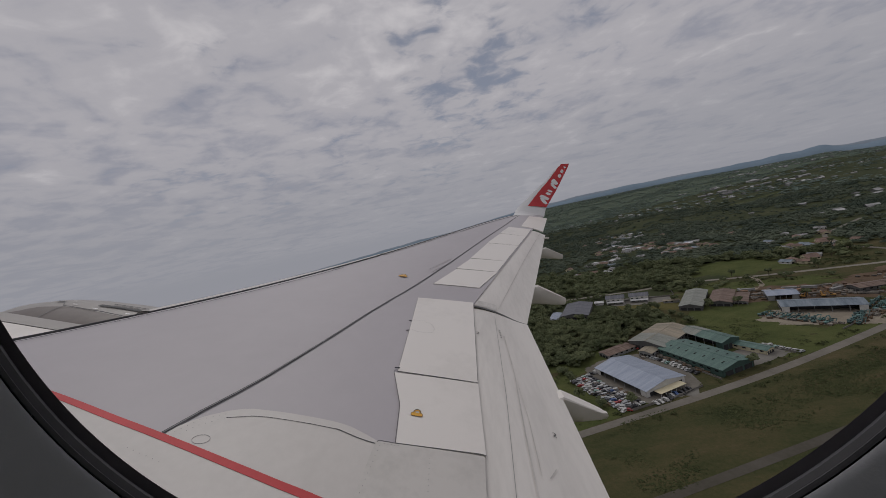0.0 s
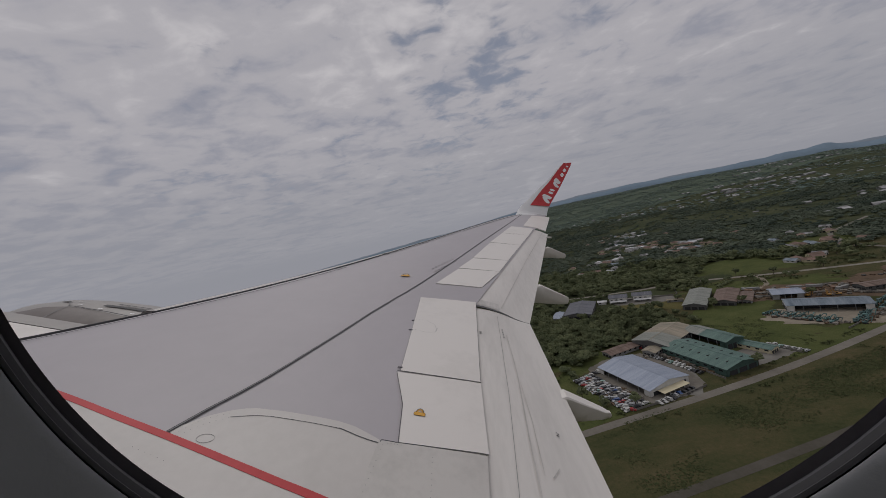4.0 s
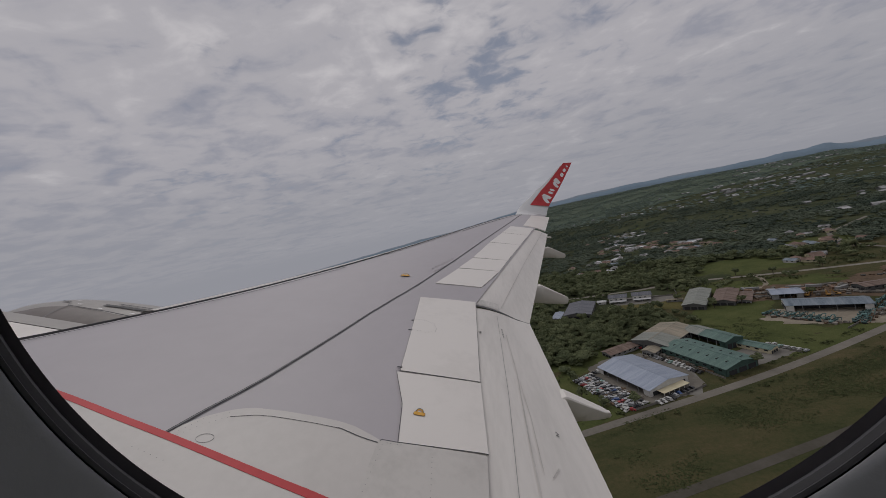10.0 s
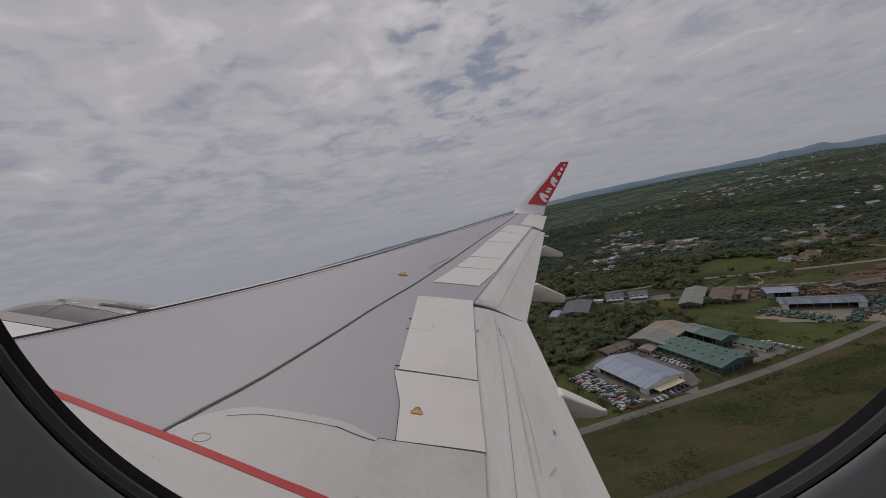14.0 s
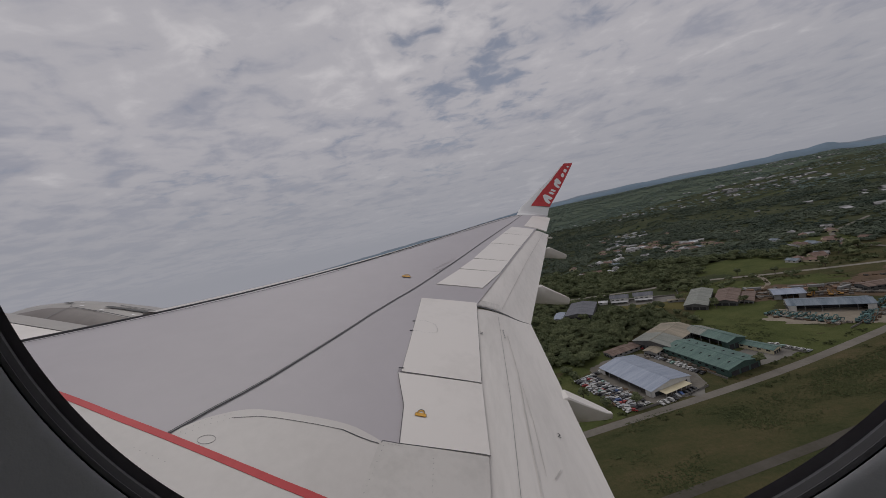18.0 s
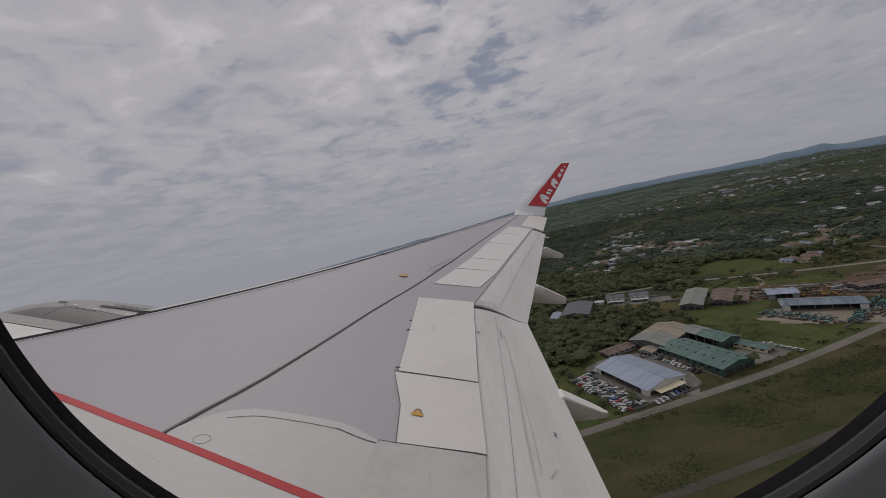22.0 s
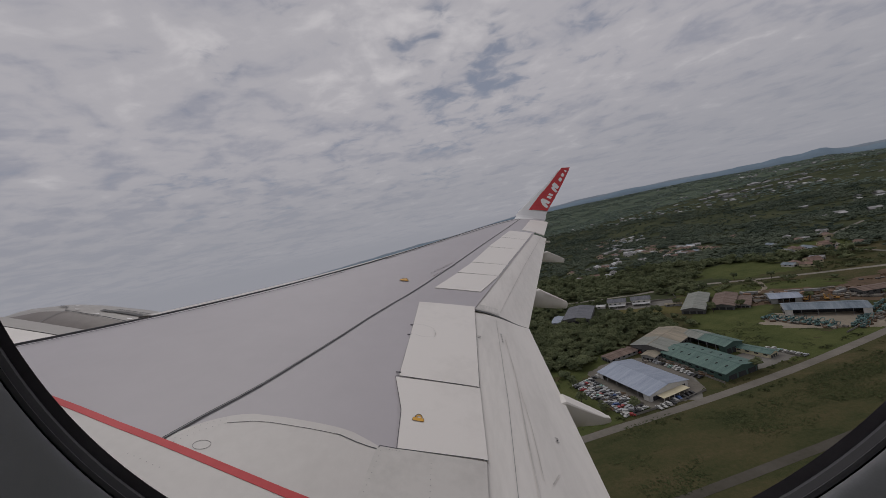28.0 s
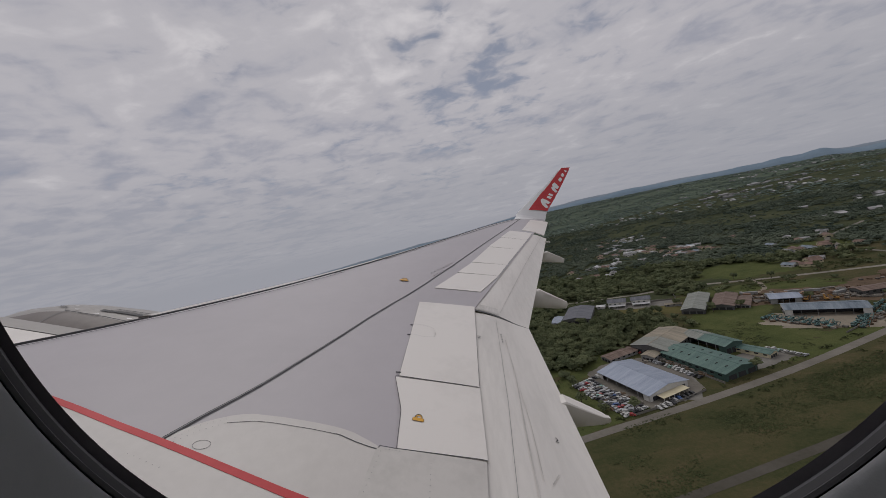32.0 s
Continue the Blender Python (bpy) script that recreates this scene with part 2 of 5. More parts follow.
PALE_ROAD = mat("pale_worn_road", (0.185, 0.168, 0.142), (0.275, 0.252, 0.215), 0.05, 0.9, bump=0.02, fine=3, space="World", spec=0.15)
TARMAC = mat("worn_tarmac", (0.135, 0.124, 0.106), (0.205, 0.188, 0.162), 0.05, 0.9, bump=0.02, fine=3, space="World", spec=0.15)
ASPHALT = mat("runway_asphalt", (0.06, 0.058, 0.055), (0.11, 0.105, 0.10), 0.03, 0.9, bump=0.02, fine=3, space="World", spec=0.15)
CONCRETE = mat("stained_concrete", (0.15, 0.14, 0.125), (0.22, 0.21, 0.19), 0.1, 0.9, bump=0.02, fine=2, space="World", spec=0.15)
STRIP = mat("old_paving", (0.068, 0.062, 0.048), (0.100, 0.091, 0.077), 0.05, 0.9, bump=0.02, fine=3, space="World", spec=0.15)
UNDERGROWTH = field_mat("undergrowth", [(0.034, 0.043, 0.023), (0.054, 0.063, 0.033), (0.084, 0.088, 0.047)], 0.012, 1.2)
# ---- building helpers ----


def part(name, bm, material, parent=None, label="", smooth=False, flat_angle=None):
    """Links a bmesh as one mesh object under a thing or a part."""
    me = bpy.data.meshes.new(name)
    bmesh.ops.recalc_face_normals(bm, faces=bm.faces)
    bm.to_mesh(me)
    bm.free()
    for m in material if isinstance(material, (list, tuple)) else (material,):
        me.materials.append(m)
    if smooth:
        me.polygons.foreach_set("use_smooth", [True] * len(me.polygons))
        me.set_sharp_from_angle(angle=radians(flat_angle or 45))
    ob = new(name, me)
    if parent:
        ob.parent = parent
    if label:
        ob["label"] = label
    return ob


def thing(name, m, label, category, group=""):
    ob = new(name)
    ob.empty_display_size = 0.2
    ob.matrix_world = m
    return tagged(ob, label, category, group)


def grid_mesh(rows, close=False):
    """A bmesh of a grid of points; close joins the last column to the first."""
    bm = bmesh.new()
    vs = [[bm.verts.new(p) for p in row] for row in rows]
    n = len(vs[0])
    for a, b in zip(vs, vs[1:]):
        for i in range(n if close else n - 1):
            j = (i + 1) % n
            bm.faces.new((a[i], a[j], b[j], b[i]))
    return bm


def cap(bm, ring):
    bm.faces.new(ring)


def box(bm, size, at=(0, 0, 0), turn=0.0, bevel=0.0):
    m = Matrix.Translation(at) @ Matrix.Rotation(turn, 4, "Z") @ Matrix.Diagonal((*size, 1))
    made = bmesh.ops.create_cube(bm, size=1, matrix=m)
    if bevel:
        edges = list({e for v in made["verts"] for e in v.link_edges})
        bmesh.ops.bevel(bm, geom=edges, offset=bevel, segments=1, affect="EDGES")
    return bm


# ---- the aeroplane: x outboard, y forward, z up from the eye ----
SPAN_AXIS = Vector((0.07298375, -0.06469014, 0.99523292))
NOSE_AXIS = Vector((-0.99725862, -0.01693102, 0.07203178))
LIFT_AXIS = Vector((0.01219057, -0.99776176, -0.06574849))


def to_world(v):
    return EYE_RIGHT * v.x + EYE_DOWN * v.y + AHEAD * v.z


PLANE = frame_of(to_world(SPAN_AXIS), to_world(NOSE_AXIS), to_world(LIFT_AXIS), EYE)
airliner = thing("airliner", PLANE, "white and grey passenger jet climbing with its flaps lowered", "airplane")

KINK, TIP = 4.7, 15.1


def lead(s):
    return 5.60 - 0.518 * s, -1.037 - 0.0836 * s + 0.0268 * s ** 2 - 0.00092 * s ** 3


def shroud(s):
    if s < KINK:
        return -0.096 + 0.009 * (s - 1.7), -1.36 + 0.093 * (s - 1.7)
    return -0.08 - 0.3075 * (s - KINK), -1.08 + 0.1606 * (s - KINK)


def trail(s):
    if s < KINK:
        return -0.84, -1.29 - 0.08 * (KINK - s)
    d = s - KINK
    return -0.84 - 0.255 * d, -1.33 + 0.17 * d + 0.0012 * d * d


def top(s, y):
    """The height of the wing's upper skin."""
    (yl, zl), (ys, zs), (yt, zt) = lead(s), shroud(s), trail(s)
    if y >= ys:
        u = min(max((yl - y) / (yl - ys), 0), 1)
        return zl + (zs - zl) * u + 0.03 * (yl - ys) * 4 * u * (1 - u) * (1 - 0.3 * u)
    v = (ys - y) / (ys - yt)
    return zs + (zt - zs) * v


def along(line, n):
    """n + 1 points spaced evenly along a line of plan points."""
    lens = [math.dist(a, b) for a, b in zip(line, line[1:])]
    total, out = sum(lens), []
    for i in range(n + 1):
        d, k = total * i / n, 0
        while k < len(lens) - 1 and d > lens[k]:
            d -= lens[k]
            k += 1
        f = min(d / lens[k], 1)
        out.append(tuple(a + (b - a) * f for a, b in zip(line[k], line[k + 1])))
    return out


def skin_patch(a, b, n=12, m=8, lift=0.006, thick=0.012):
    """A sheet on the wing between two plan lines, raised by lift, with edges thick deep."""
    a, b = along(a, n), along(b, n)
    rows = []
    for j in range(m + 1):
        f = j / m
        rows.append([(p[0] + (q[0] - p[0]) * f, p[1] + (q[1] - p[1]) * f) for p, q in zip(a, b)])
    up = [[(x, y, top(x, y) + lift) for x, y in r] for r in rows]
    bm = grid_mesh(up)
    bm.verts.ensure_lookup_table()
    w = n + 1
    rim = list(range(w)) + [w * j + n for j in range(1, m + 1)] + [w * m + i for i in range(n - 1, -1, -1)] + [w * j for j in range(m - 1, 0, -1)]
    edge = [bm.verts[i] for i in rim]
    low = [bm.verts.new(v.co - Vector((0, 0, thick))) for v in edge]
    for k in range(len(rim)):
        k2 = (k + 1) % len(rim)
        bm.faces.new((edge[k], edge[k2], low[k2], low[k]))
    return bm


def strip(line, width, lift=0.009, n=24):
    """A thin painted or sealed line along a plan line on the wing."""
    pts = along(line, n)
    a, b = [], []
    for i, p in enumerate(pts):
        q, r = pts[max(i - 1, 0)], pts[min(i + 1, n)]
        dx, dy = r[0] - q[0], r[1] - q[1]
        d = math.hypot(dx, dy)
        nx, ny = -dy / d * width / 2, dx / d * width / 2
        a.append((p[0] + nx, p[1] + ny))
        b.append((p[0] - nx, p[1] - ny))
    return skin_patch(a, b, n, 1, lift, 0.0015)


# main box of the wing: rounded nose, upper skin to the shroud, closed below
stations = [-0.35 + (TIP + 0.35) * (i / 48) for i in range(49)]
rows = []
for s in stations:
    (yl, zl), (ys, zs) = lead(s), shroud(s)
    c = yl - ys
    ring = []
    for k in range(-4, 0):
        a = k / 4 * math.pi / 2
        ring.append((s, yl + 0.022 * c * (math.cos(a) - 0.0) - 0.022 * c, zl - 0.03 * c + 0.03 * c * math.sin(a)))
    for k in range(29):
        u = (k / 28) ** 1.4
        y = yl - u * c
        drop = 0.03 * c * (1 - min(u / 0.03, 1)) ** 2
        ring.append((s, y, top(s, y) - drop))
    ring.append((s, ys + 0.01, zs - 0.02))
    ring.append((s, ys + 0.35 * c, zs - 0.05 - 0.10 * c))
    ring.append((s, yl - 0.25 * c, zl - 0.13 * c))
    rows.append(ring)
bm = grid_mesh(rows, True)
bm.verts.ensure_lookup_table()
k = len(rows[0])
cap(bm, [bm.verts[i] for i in range(k)])
cap(bm, [bm.verts[len(bm.verts) - k + i] for i in range(k)])
wing = part("wing", bm, WING_GREY, airliner, "matt grey upper wing skin", True, 50)

# rear spar line, leading edge joint with the slat gap's shadow drawn in
SEAL_LINE = [(1.69, 1.66), (1.877, 1.617), (2.246, 1.50), (2.852, 1.372), (3.281, 1.281), (3.876, 1.165), (4.60, 0.99), (5.248, 0.766), (6.715, 0.303), (8.725, -0.323), (11.86, -1.36), (14.7, -2.22)]
part("sealant_line", strip(SEAL_LINE, 0.022, 0.009, 60), SEAL_AND_SHADOW, wing, "dark sealed skin joint")
part("sealant_core", strip(SEAL_LINE, 0.006, 0.0105, 60), FAINT, wing)
for d, w, span in ((0.24, 0.014, (2.4, 4, 6)), (0.135, 0.014, (5.9, 6.5, 7.2)), (0.16, 0.020, (7.1, 8, 10)), (0.20, 0.028, (10, 12, 14, 15))):
    part("leading_edge_joint", strip([(s, lead(s)[0] - d) for s in span], w, 0.010, 30), SEAL_AND_SHADOW, wing)
# dark bar stands in for the shadow between wing and inboard slat
rows = []
for s in [2.2 + 1.45 * q / 12 for q in range(13)]:
    (yl, zl), t = lead(s), min(1, (3.66 - s) / 0.25)
    rows.append([(s, yl + dy, zl + dz * t) for dy, dz in ((-0.006, -0.03), (-0.006, 0.005), (0.006, 0.005), (0.006, -0.03))])
part("slat_seal", grid_mesh(rows), SEAL_AND_SHADOW, wing, "dark bar drawn for the shadow behind the inboard slat")
# the same drawn gap shadow, thinner, along the outer slats
rows = []
for s in [3.65 + 11.3 * q / 40 for q in range(41)]:
    yl, zl = lead(s)
    rows.append([(s, yl + dy, zl + dz) for dy, dz in ((-0.008, -0.03), (-0.008, 0.003), (0.008, 0.003), (0.008, -0.03))])
part("slat_seal", grid_mesh(rows), SEAL_AND_SHADOW, wing, "thin dark bar drawn for the shadow behind the outer slats")
# slats
for a, b in ((3.72, 7.3), (7.35, 10.1), (10.15, 12.6), (12.65, 14.9)):
    rows = []
    for i in range(9):
        s = a + (b - a) * i / 8
        yl, zl = lead(s)
        reach = min(1.0, max(0.42, 1.25 - 0.16 * (s - 3.7)))
        rows.append([(s, yl + dy * reach, zl + dz) for dy, dz in ((-0.01, -0.05), (0.012, -0.012), (0.10, -0.010), (0.18, -0.016), (0.25, -0.04), (0.28, -0.09), (0.24, -0.16))])
    part("slat", grid_mesh(rows), ROOT_WHITE, wing, "pale lowered slat", True, 60)

# lowered inboard slat: a light skin with a grey rounded outer end


def slat_skin(s, y):
    return -1.10 + 0.115 * (y - 4.2) - 0.05 * (3.3 - s) - 0.06 * max(0, y - 4.9) ** 2


def slat_patch(s0, s1, name, material, label, drop=0.0):
    rows = []
    for i in range(9):
        s = s0 + (s1 - s0) * i / 8
        ya = lead(s)[0] + 0.015
        rows.append([(s, ya + (5.35 - ya) * q / 12, slat_skin(s, ya + (5.35 - ya) * q / 12) - drop * (i / 8) ** 2) for q in range(13)])
    rows.append([(x, y, z - 0.25) for x, y, z in rows[-1]])
    return part(name, grid_mesh(rows), material, wing, label, True, 60)


slat_patch(0.6, 3.12, "slat", WING_WHITE, "cream-white lowered inboard slat")
slat_patch(3.135, 3.36, "slat_end", COWL, "grey rounded end of the slat", 0.02)
# white root fairing with its red boundary line
part("root_fairing", skin_patch([(-0.3, 0.40), (1.38, 0.40)], [(-0.3, 3.9), (2.08, 3.4)], 14, 20, 0.012, 0.02), ROOT_WHITE, wing, "cream-white wing root fairing", True)
part("boundary_line", strip([(1.38, 0.40), (1.455, 0.68), (1.49, 0.87), (1.56, 1.20), (1.645, 1.585), (1.74, 2.02), (1.86, 2.50), (2.05, 3.3)], 0.041, 0.0145), RED_PAINT, wing, "red walkway boundary line")
part("fillet_panel", skin_patch([(1.42, 0.50), (1.53, 1.05), (1.66, 1.62)], [(1.89, 0.51), (1.915, 0.56), (1.968, 0.69), (1.988, 0.79), (1.997, 0.96), (1.998, 1.15), (1.985, 1.36), (1.93, 1.47), (1.855, 1.555), (1.77, 1.62), (1.69, 1.64)], 20, 8, 0.010, 0.014), ROOT_WHITE, wing, "white fillet panel with curved edge", True)
part("panel_edge", strip([(1.872, 1.425), (1.92, 1.29), (1.930, 1.20), (1.932, 1.112), (1.932, 0.933), (1.924, 0.754), (1.888, 0.638), (1.872, 0.565), (1.865, 0.513)], 0.0022, 0.0130, 40), SEAL_AND_SHADOW, wing)
part("panel_edge", strip([(1.926, 0.775), (1.924, 0.754), (1.888, 0.638), (1.872, 0.565), (1.865, 0.513)], 0.0046, 0.0134, 20), SEAL_AND_SHADOW, wing)
part("inner_flap_shroud", skin_patch([(-0.2, 0.535), (1.885, 0.515)], [(-0.2, -0.10), (1.922, -0.125)], 10, 8, 0.0125, 0.014), SHROUD_WHITE, wing, "", True)
part("panel_edge", strip([(1.876, 0.505), (1.893, 0.50), (1.893, 0.42)], 0.004, 0.0138), SEAL_AND_SHADOW, wing)
ring_line = [(1.682 + 0.034 * math.cos(a), 1.43 + 0.046 * math.sin(a)) for a in [q / 24 * math.tau for q in range(25)]]
part("access_cap", strip(ring_line, 0.0012, 0.0125, 48), FAINT, wing)


def dots(line, n, r=0.0027, lift=0.0145):
    bm = bmesh.new()
    for x, y in along(line, n):
        bmesh.ops.create_circle(bm, cap_ends=True, segments=6, radius=r, matrix=Matrix.Translation((x, y, top(x, y) + lift)))
    return bm


for line, n in (([(1.70, 1.60), (1.82, 1.55), (1.90, 1.45)], 8), ([(1.67, 1.58), (1.78, 1.52), (1.86, 1.43)], 8), ([(1.851, 0.485), (1.605, 0.495), (1.45, 0.50)], 10), ([(1.825, 0.191), (1.674, 0.178), (1.5, 0.165)], 9), ([(1.872, 0.46), (1.876, 0.38)], 4), ([(1.55, 1.72), (1.50, 1.5)], 5)):
    part("riveting", dots(line, n), FAINT, wing)["kind"] = "stuff"


def panel(name, corners, material, label=""):
    """A spoiler or shroud panel: corners inner-front, outer-front, outer-rear, inner-rear; with a dark gap round it."""
    a, b, c, d = corners
    p = part(name, skin_patch([a, b], [d, c], 10, 8, 0.0115, 0.016), material, wing, label, True, 40)
    part("gap_seal", strip([a, b, c, d, a], 0.006, 0.0085, 40), SEAL_AND_SHADOW, p)
    return p


panel("spoiler", ((2.696, 0.553), (4.69, 0.68), (4.79, -0.095), (2.71, -0.104)), WING_WHITE, "white inboard spoiler panel")
part("shroud_panel", skin_patch([(1.899, 0.398), (2.26, 0.445), (2.665, 0.576)], [(1.938, -0.133), (2.28, -0.12), (2.70, -0.108)], 12, 6, 0.012, 0.016), WING_WHITE, wing, "white panel with a tie-down mark", True)
part("panel_edge", strip([(1.892, 0.42), (1.935, -0.135)], 0.005, 0.0135), SEAL_AND_SHADOW, wing)
part("panel_edge", strip([(2.68, 0.58), (2.706, -0.108)], 0.005, 0.0165), SEAL_AND_SHADOW, wing)
part("panel_edge", strip([(1.893, 0.402), (2.26, 0.449), (2.675, 0.58)], 0.0035, 0.0135), SEAL_AND_SHADOW, wing)
outer = [(5.30, 0.53, -0.20), (6.24, 0.20, -0.56), (7.05, -0.07, -0.80), (8.62, -0.50, -1.28), (9.98, -0.93, -1.70), (11.2, -1.32, -2.06)]
for (s0, f0, r0), (s1, f1, r1) in zip(outer, outer[1:]):
    panel("spoiler", ((s0 + 0.02, f0), (s1 - 0.02, f1), (s1 + 0.09, r1), (s0 + 0.1, r0)), WING_WHITE, "white outboard spoiler panel")
part("aileron", skin_patch([(11.6, -1.78), (14.3, -2.52)], [(11.55, -2.50), (14.5, -3.28)], 10, 5, 0.012, 0.03), WING_WHITE, wing, "", True)
for s in (2.74, 3.55, 3.83, 4.67):
    bm = box(bmesh.new(), (0.014, 0.045, 0.008), (s, 0.565 + 0.065 * (s - 2.7), top(s, 0.62) + 0.008), 0, 0.004)
    part("hinge_fitting", bm, BLACK_MARK, wing)
part("patch_outline", dots([(3.84, 0.60), (3.85, 0.49), (3.78, 0.39), (3.65, 0.345), (3.555, 0.355), (3.52, 0.45), (3.55, 0.60)], 24, 0.005, 0.0165), SEAL_AND_SHADOW, wing)["kind"] = "stuff"


def tie_down(s, y, size):
    """A yellow tie-down mark: a bar with cut corners and a half ring over it, edged in brown."""
    def flat_shape(pts, lift):
        return [(s + 1.5 * v * size, y - u * size, top(s + 1.5 * v * size, y - u * size) + lift) for u, v in pts]

    def ring(r0, r1, lift):
        arc = [q / 12 * math.pi for q in range(13)]
        return grid_mesh([flat_shape([(r * math.cos(a), 0.05 + 1.05 * r * math.sin(a)) for a in arc], lift) for r in (r0, r1)])

    bar = [(-1, -0.30), (-0.88, -0.45), (0.88, -0.45), (1, -0.30), (0.95, 0.0), (0.8, 0.10), (-0.8, 0.10), (-0.95, 0.0)]
    bm = bmesh.new()
    bm.faces.new([bm.verts.new(p) for p in flat_shape(bar, 0.0170)])
    mark = part("tie_down_mark", bm, YELLOW, wing, "yellow tie-down marking")
    part("mark_ring", ring(0.42, 0.62, 0.0175), YELLOW, mark)
    part("mark_outline", ring(0.60, 0.72, 0.0185), BLACK_MARK, mark)
    bm = bmesh.new()
    bm.faces.new([bm.verts.new(p) for p in flat_shape([(u * 1.09, -0.17 + (v + 0.17) * 1.18) for u, v in bar], 0.0160)])
    part("mark_outline", bm, BROWN_MARK, mark)


tie_down(2.189, 0.317, 0.037)
tie_down(5.55, 1.06, 0.07)


def bars(rows, lift=0.02):
    bm = bmesh.new()
    for s, y, w, h in rows:
        bm.faces.new([bm.verts.new((s + a * w / 2, y + b * h / 2, top(s, y) + lift)) for a, b in ((-1, -1), (1, -1), (1, 1), (-1, 1))])
    return bm


random.seed(4)
part("stencil", bars([(5.97 + 0.105 * i + 0.13 * r, 0.60 - 0.045 * i + 0.065 * r, 0.05, 0.030) for i in range(8) for r in range(2)], 0.010), FAINT, wing, "faint stencilled lines of lettering")["kind"] = "stuff"

# flaps: rounded leading part, long upper skin, thin trailing edge


def flap(name, s0, s1, n, label):
    rows = []
    for i in range(n + 1):
        s = s0 + (s1 - s0) * i / n
        (ys, zs), (yt, zt) = shroud(s), trail(s)
        ring = []
        c = ys - yt
        for k in range(13):
            u = k / 12
            y = ys + 0.12 * c - u * 1.12 * c
            crown = 0.05 * c * math.sin(math.pi * min(u * 1.25, 1)) - 0.02 * c
            ring.append((s, y, zs + (zt - zs) * (u * 1.12 - 0.12) + crown - 0.02 * (1 - u)))
        for k in (10, 6, 2):
            u = k / 12
            y = ys + 0.12 * c - u * 1.12 * c
            ring.append((s, y, zs + (zt - zs) * (u * 1.12 - 0.12) - 0.02 - 0.16 * c * (1 - u)))
        rows.append(ring)
    bm = grid_mesh(rows, True)
    bm.verts.ensure_lookup_table()
    k = len(rows[0])
    cap(bm, [bm.verts[i] for i in range(k)])
    cap(bm, [bm.verts[len(bm.verts) - k + i] for i in range(k)])
    return part(name, bm, FLAP_WORN, airliner, label, True, 40)


inner_flap = flap("flap", -0.1, KINK - 0.04, 12, "lowered white inboard flap with grey stains")
outer_flap = flap("flap", KINK + 0.04, 11.25, 24, "lowered white outboard flap")


def flap_z(s, y):
    (ys, zs), (yt, zt) = shroud(s), trail(s)
    c = ys - yt
    u = (ys + 0.12 * c - y) / (1.12 * c)
    return zs + (zt - zs) * (u * 1.12 - 0.12) + 0.05 * c * math.sin(math.pi * min(max(u, 0) * 1.25, 1)) - 0.02 * c - 0.02 * (1 - u)


def flap_line(line, width, parent, material=SEAL_AND_SHADOW, lift=0.006, n=16):
    pts = along(line, n)
    rows = [[], []]
    for i, p in enumerate(pts):
        q, r = pts[max(i - 1, 0)], pts[min(i + 1, n)]
        dx, dy = r[0] - q[0], r[1] - q[1]
        d = math.hypot(dx, dy)
        for row, sgn in zip(rows, (1, -1)):
            x, y = p[0] - dy / d * sgn * width / 2, p[1] + dx / d * sgn * width / 2
            row.append((x, y, flap_z(x, y) + lift))
    return part("skin_joint", grid_mesh(rows), material, parent)


STAIN = mat("flap_stain", (0.46, 0.44, 0.416), (0.64, 0.612, 0.582), 3, 0.6, spread=(0.38, 0.58), stretch=(0.6, 3, 1))
flap_line([(1.2, -0.255), (1.69, -0.278), (2.63, -0.328), (4.48, -0.378)], 0.0028, inner_flap, FAINT)
flap_line([(1.2, -0.385), (1.73, -0.401), (2.21, -0.412), (3.06, -0.448), (3.9, -0.44)], 0.010, inner_flap, STAIN, 0.005)
flap_line([(1.9, -0.452), (2.4, -0.465), (2.9, -0.455)], 0.005, inner_flap, STAIN, 0.005)
flap_line([(4.85, -0.46), (7.5, -1.22), (11.1, -2.30)], 0.012, outer_flap, STAIN)
for line, wide in (([(1.35, -0.56), (1.62, -0.60), (1.75, -0.585)], 0.008), ([(1.9, -0.50), (2.0, -0.56)], 0.006)):
    flap_line(line, wide, inner_flap, STAIN)
# the dark end gap between the two flaps, with its curved seal
bm = grid_mesh([[(KINK + 0.04, y, flap_z(KINK, y) + 0.012) for y in [-0.02 - 0.84 * q / 12 for q in range(13)]], [(KINK, y, flap_z(KINK, y) + 0.03) for y in [-0.02 - 0.84 * q / 12 for q in range(13)]], [(KINK - 0.045, y, flap_z(KINK, y) + 0.02) for y in [-0.02 - 0.84 * q / 12 for q in range(13)]]])
part("flap_end_plate", grid_mesh([[(x, y, flap_z(x, y) + 0.006) for y in [-0.12 - 0.045 * q for q in range(8)]] for x in (4.78, 4.86, 4.95)]), STAIN, outer_flap, "grey worn end plate")
part("flap_end_seal", bm, SEAL_AND_SHADOW, airliner, "dark seal between the flaps", True)


def numeral(body, s, y, size, lean):
    """A stencilled figure lying on the flap, its foot towards the hull."""
    text = bpy.data.curves.new("numeral", "FONT")
    text.body, text.size, text.align_x, text.align_y = body, size, "CENTER", "CENTER"
    text.materials.append(BLACK_MARK)
    ob = new("numeral", text)
    ob.parent = inner_flap
    d = 0.02
    ex = Vector((d, 0, flap_z(s + d, y) - flap_z(s, y))).normalized()
    ey = Vector((0, d, flap_z(s, y + d) - flap_z(s, y))).normalized()
    ob.matrix_local = frame_of(-ey, ex - lean * ey, ex.cross(ey), Vector((s, y, flap_z(s, y) + 0.006)))
    ob["label"] = "small black station numeral"


numeral("2", 2.343, -0.634, 0.064, 0.236)
numeral("2", 3.80, -0.135, 0.085, 0.03)
bm = bmesh.new()
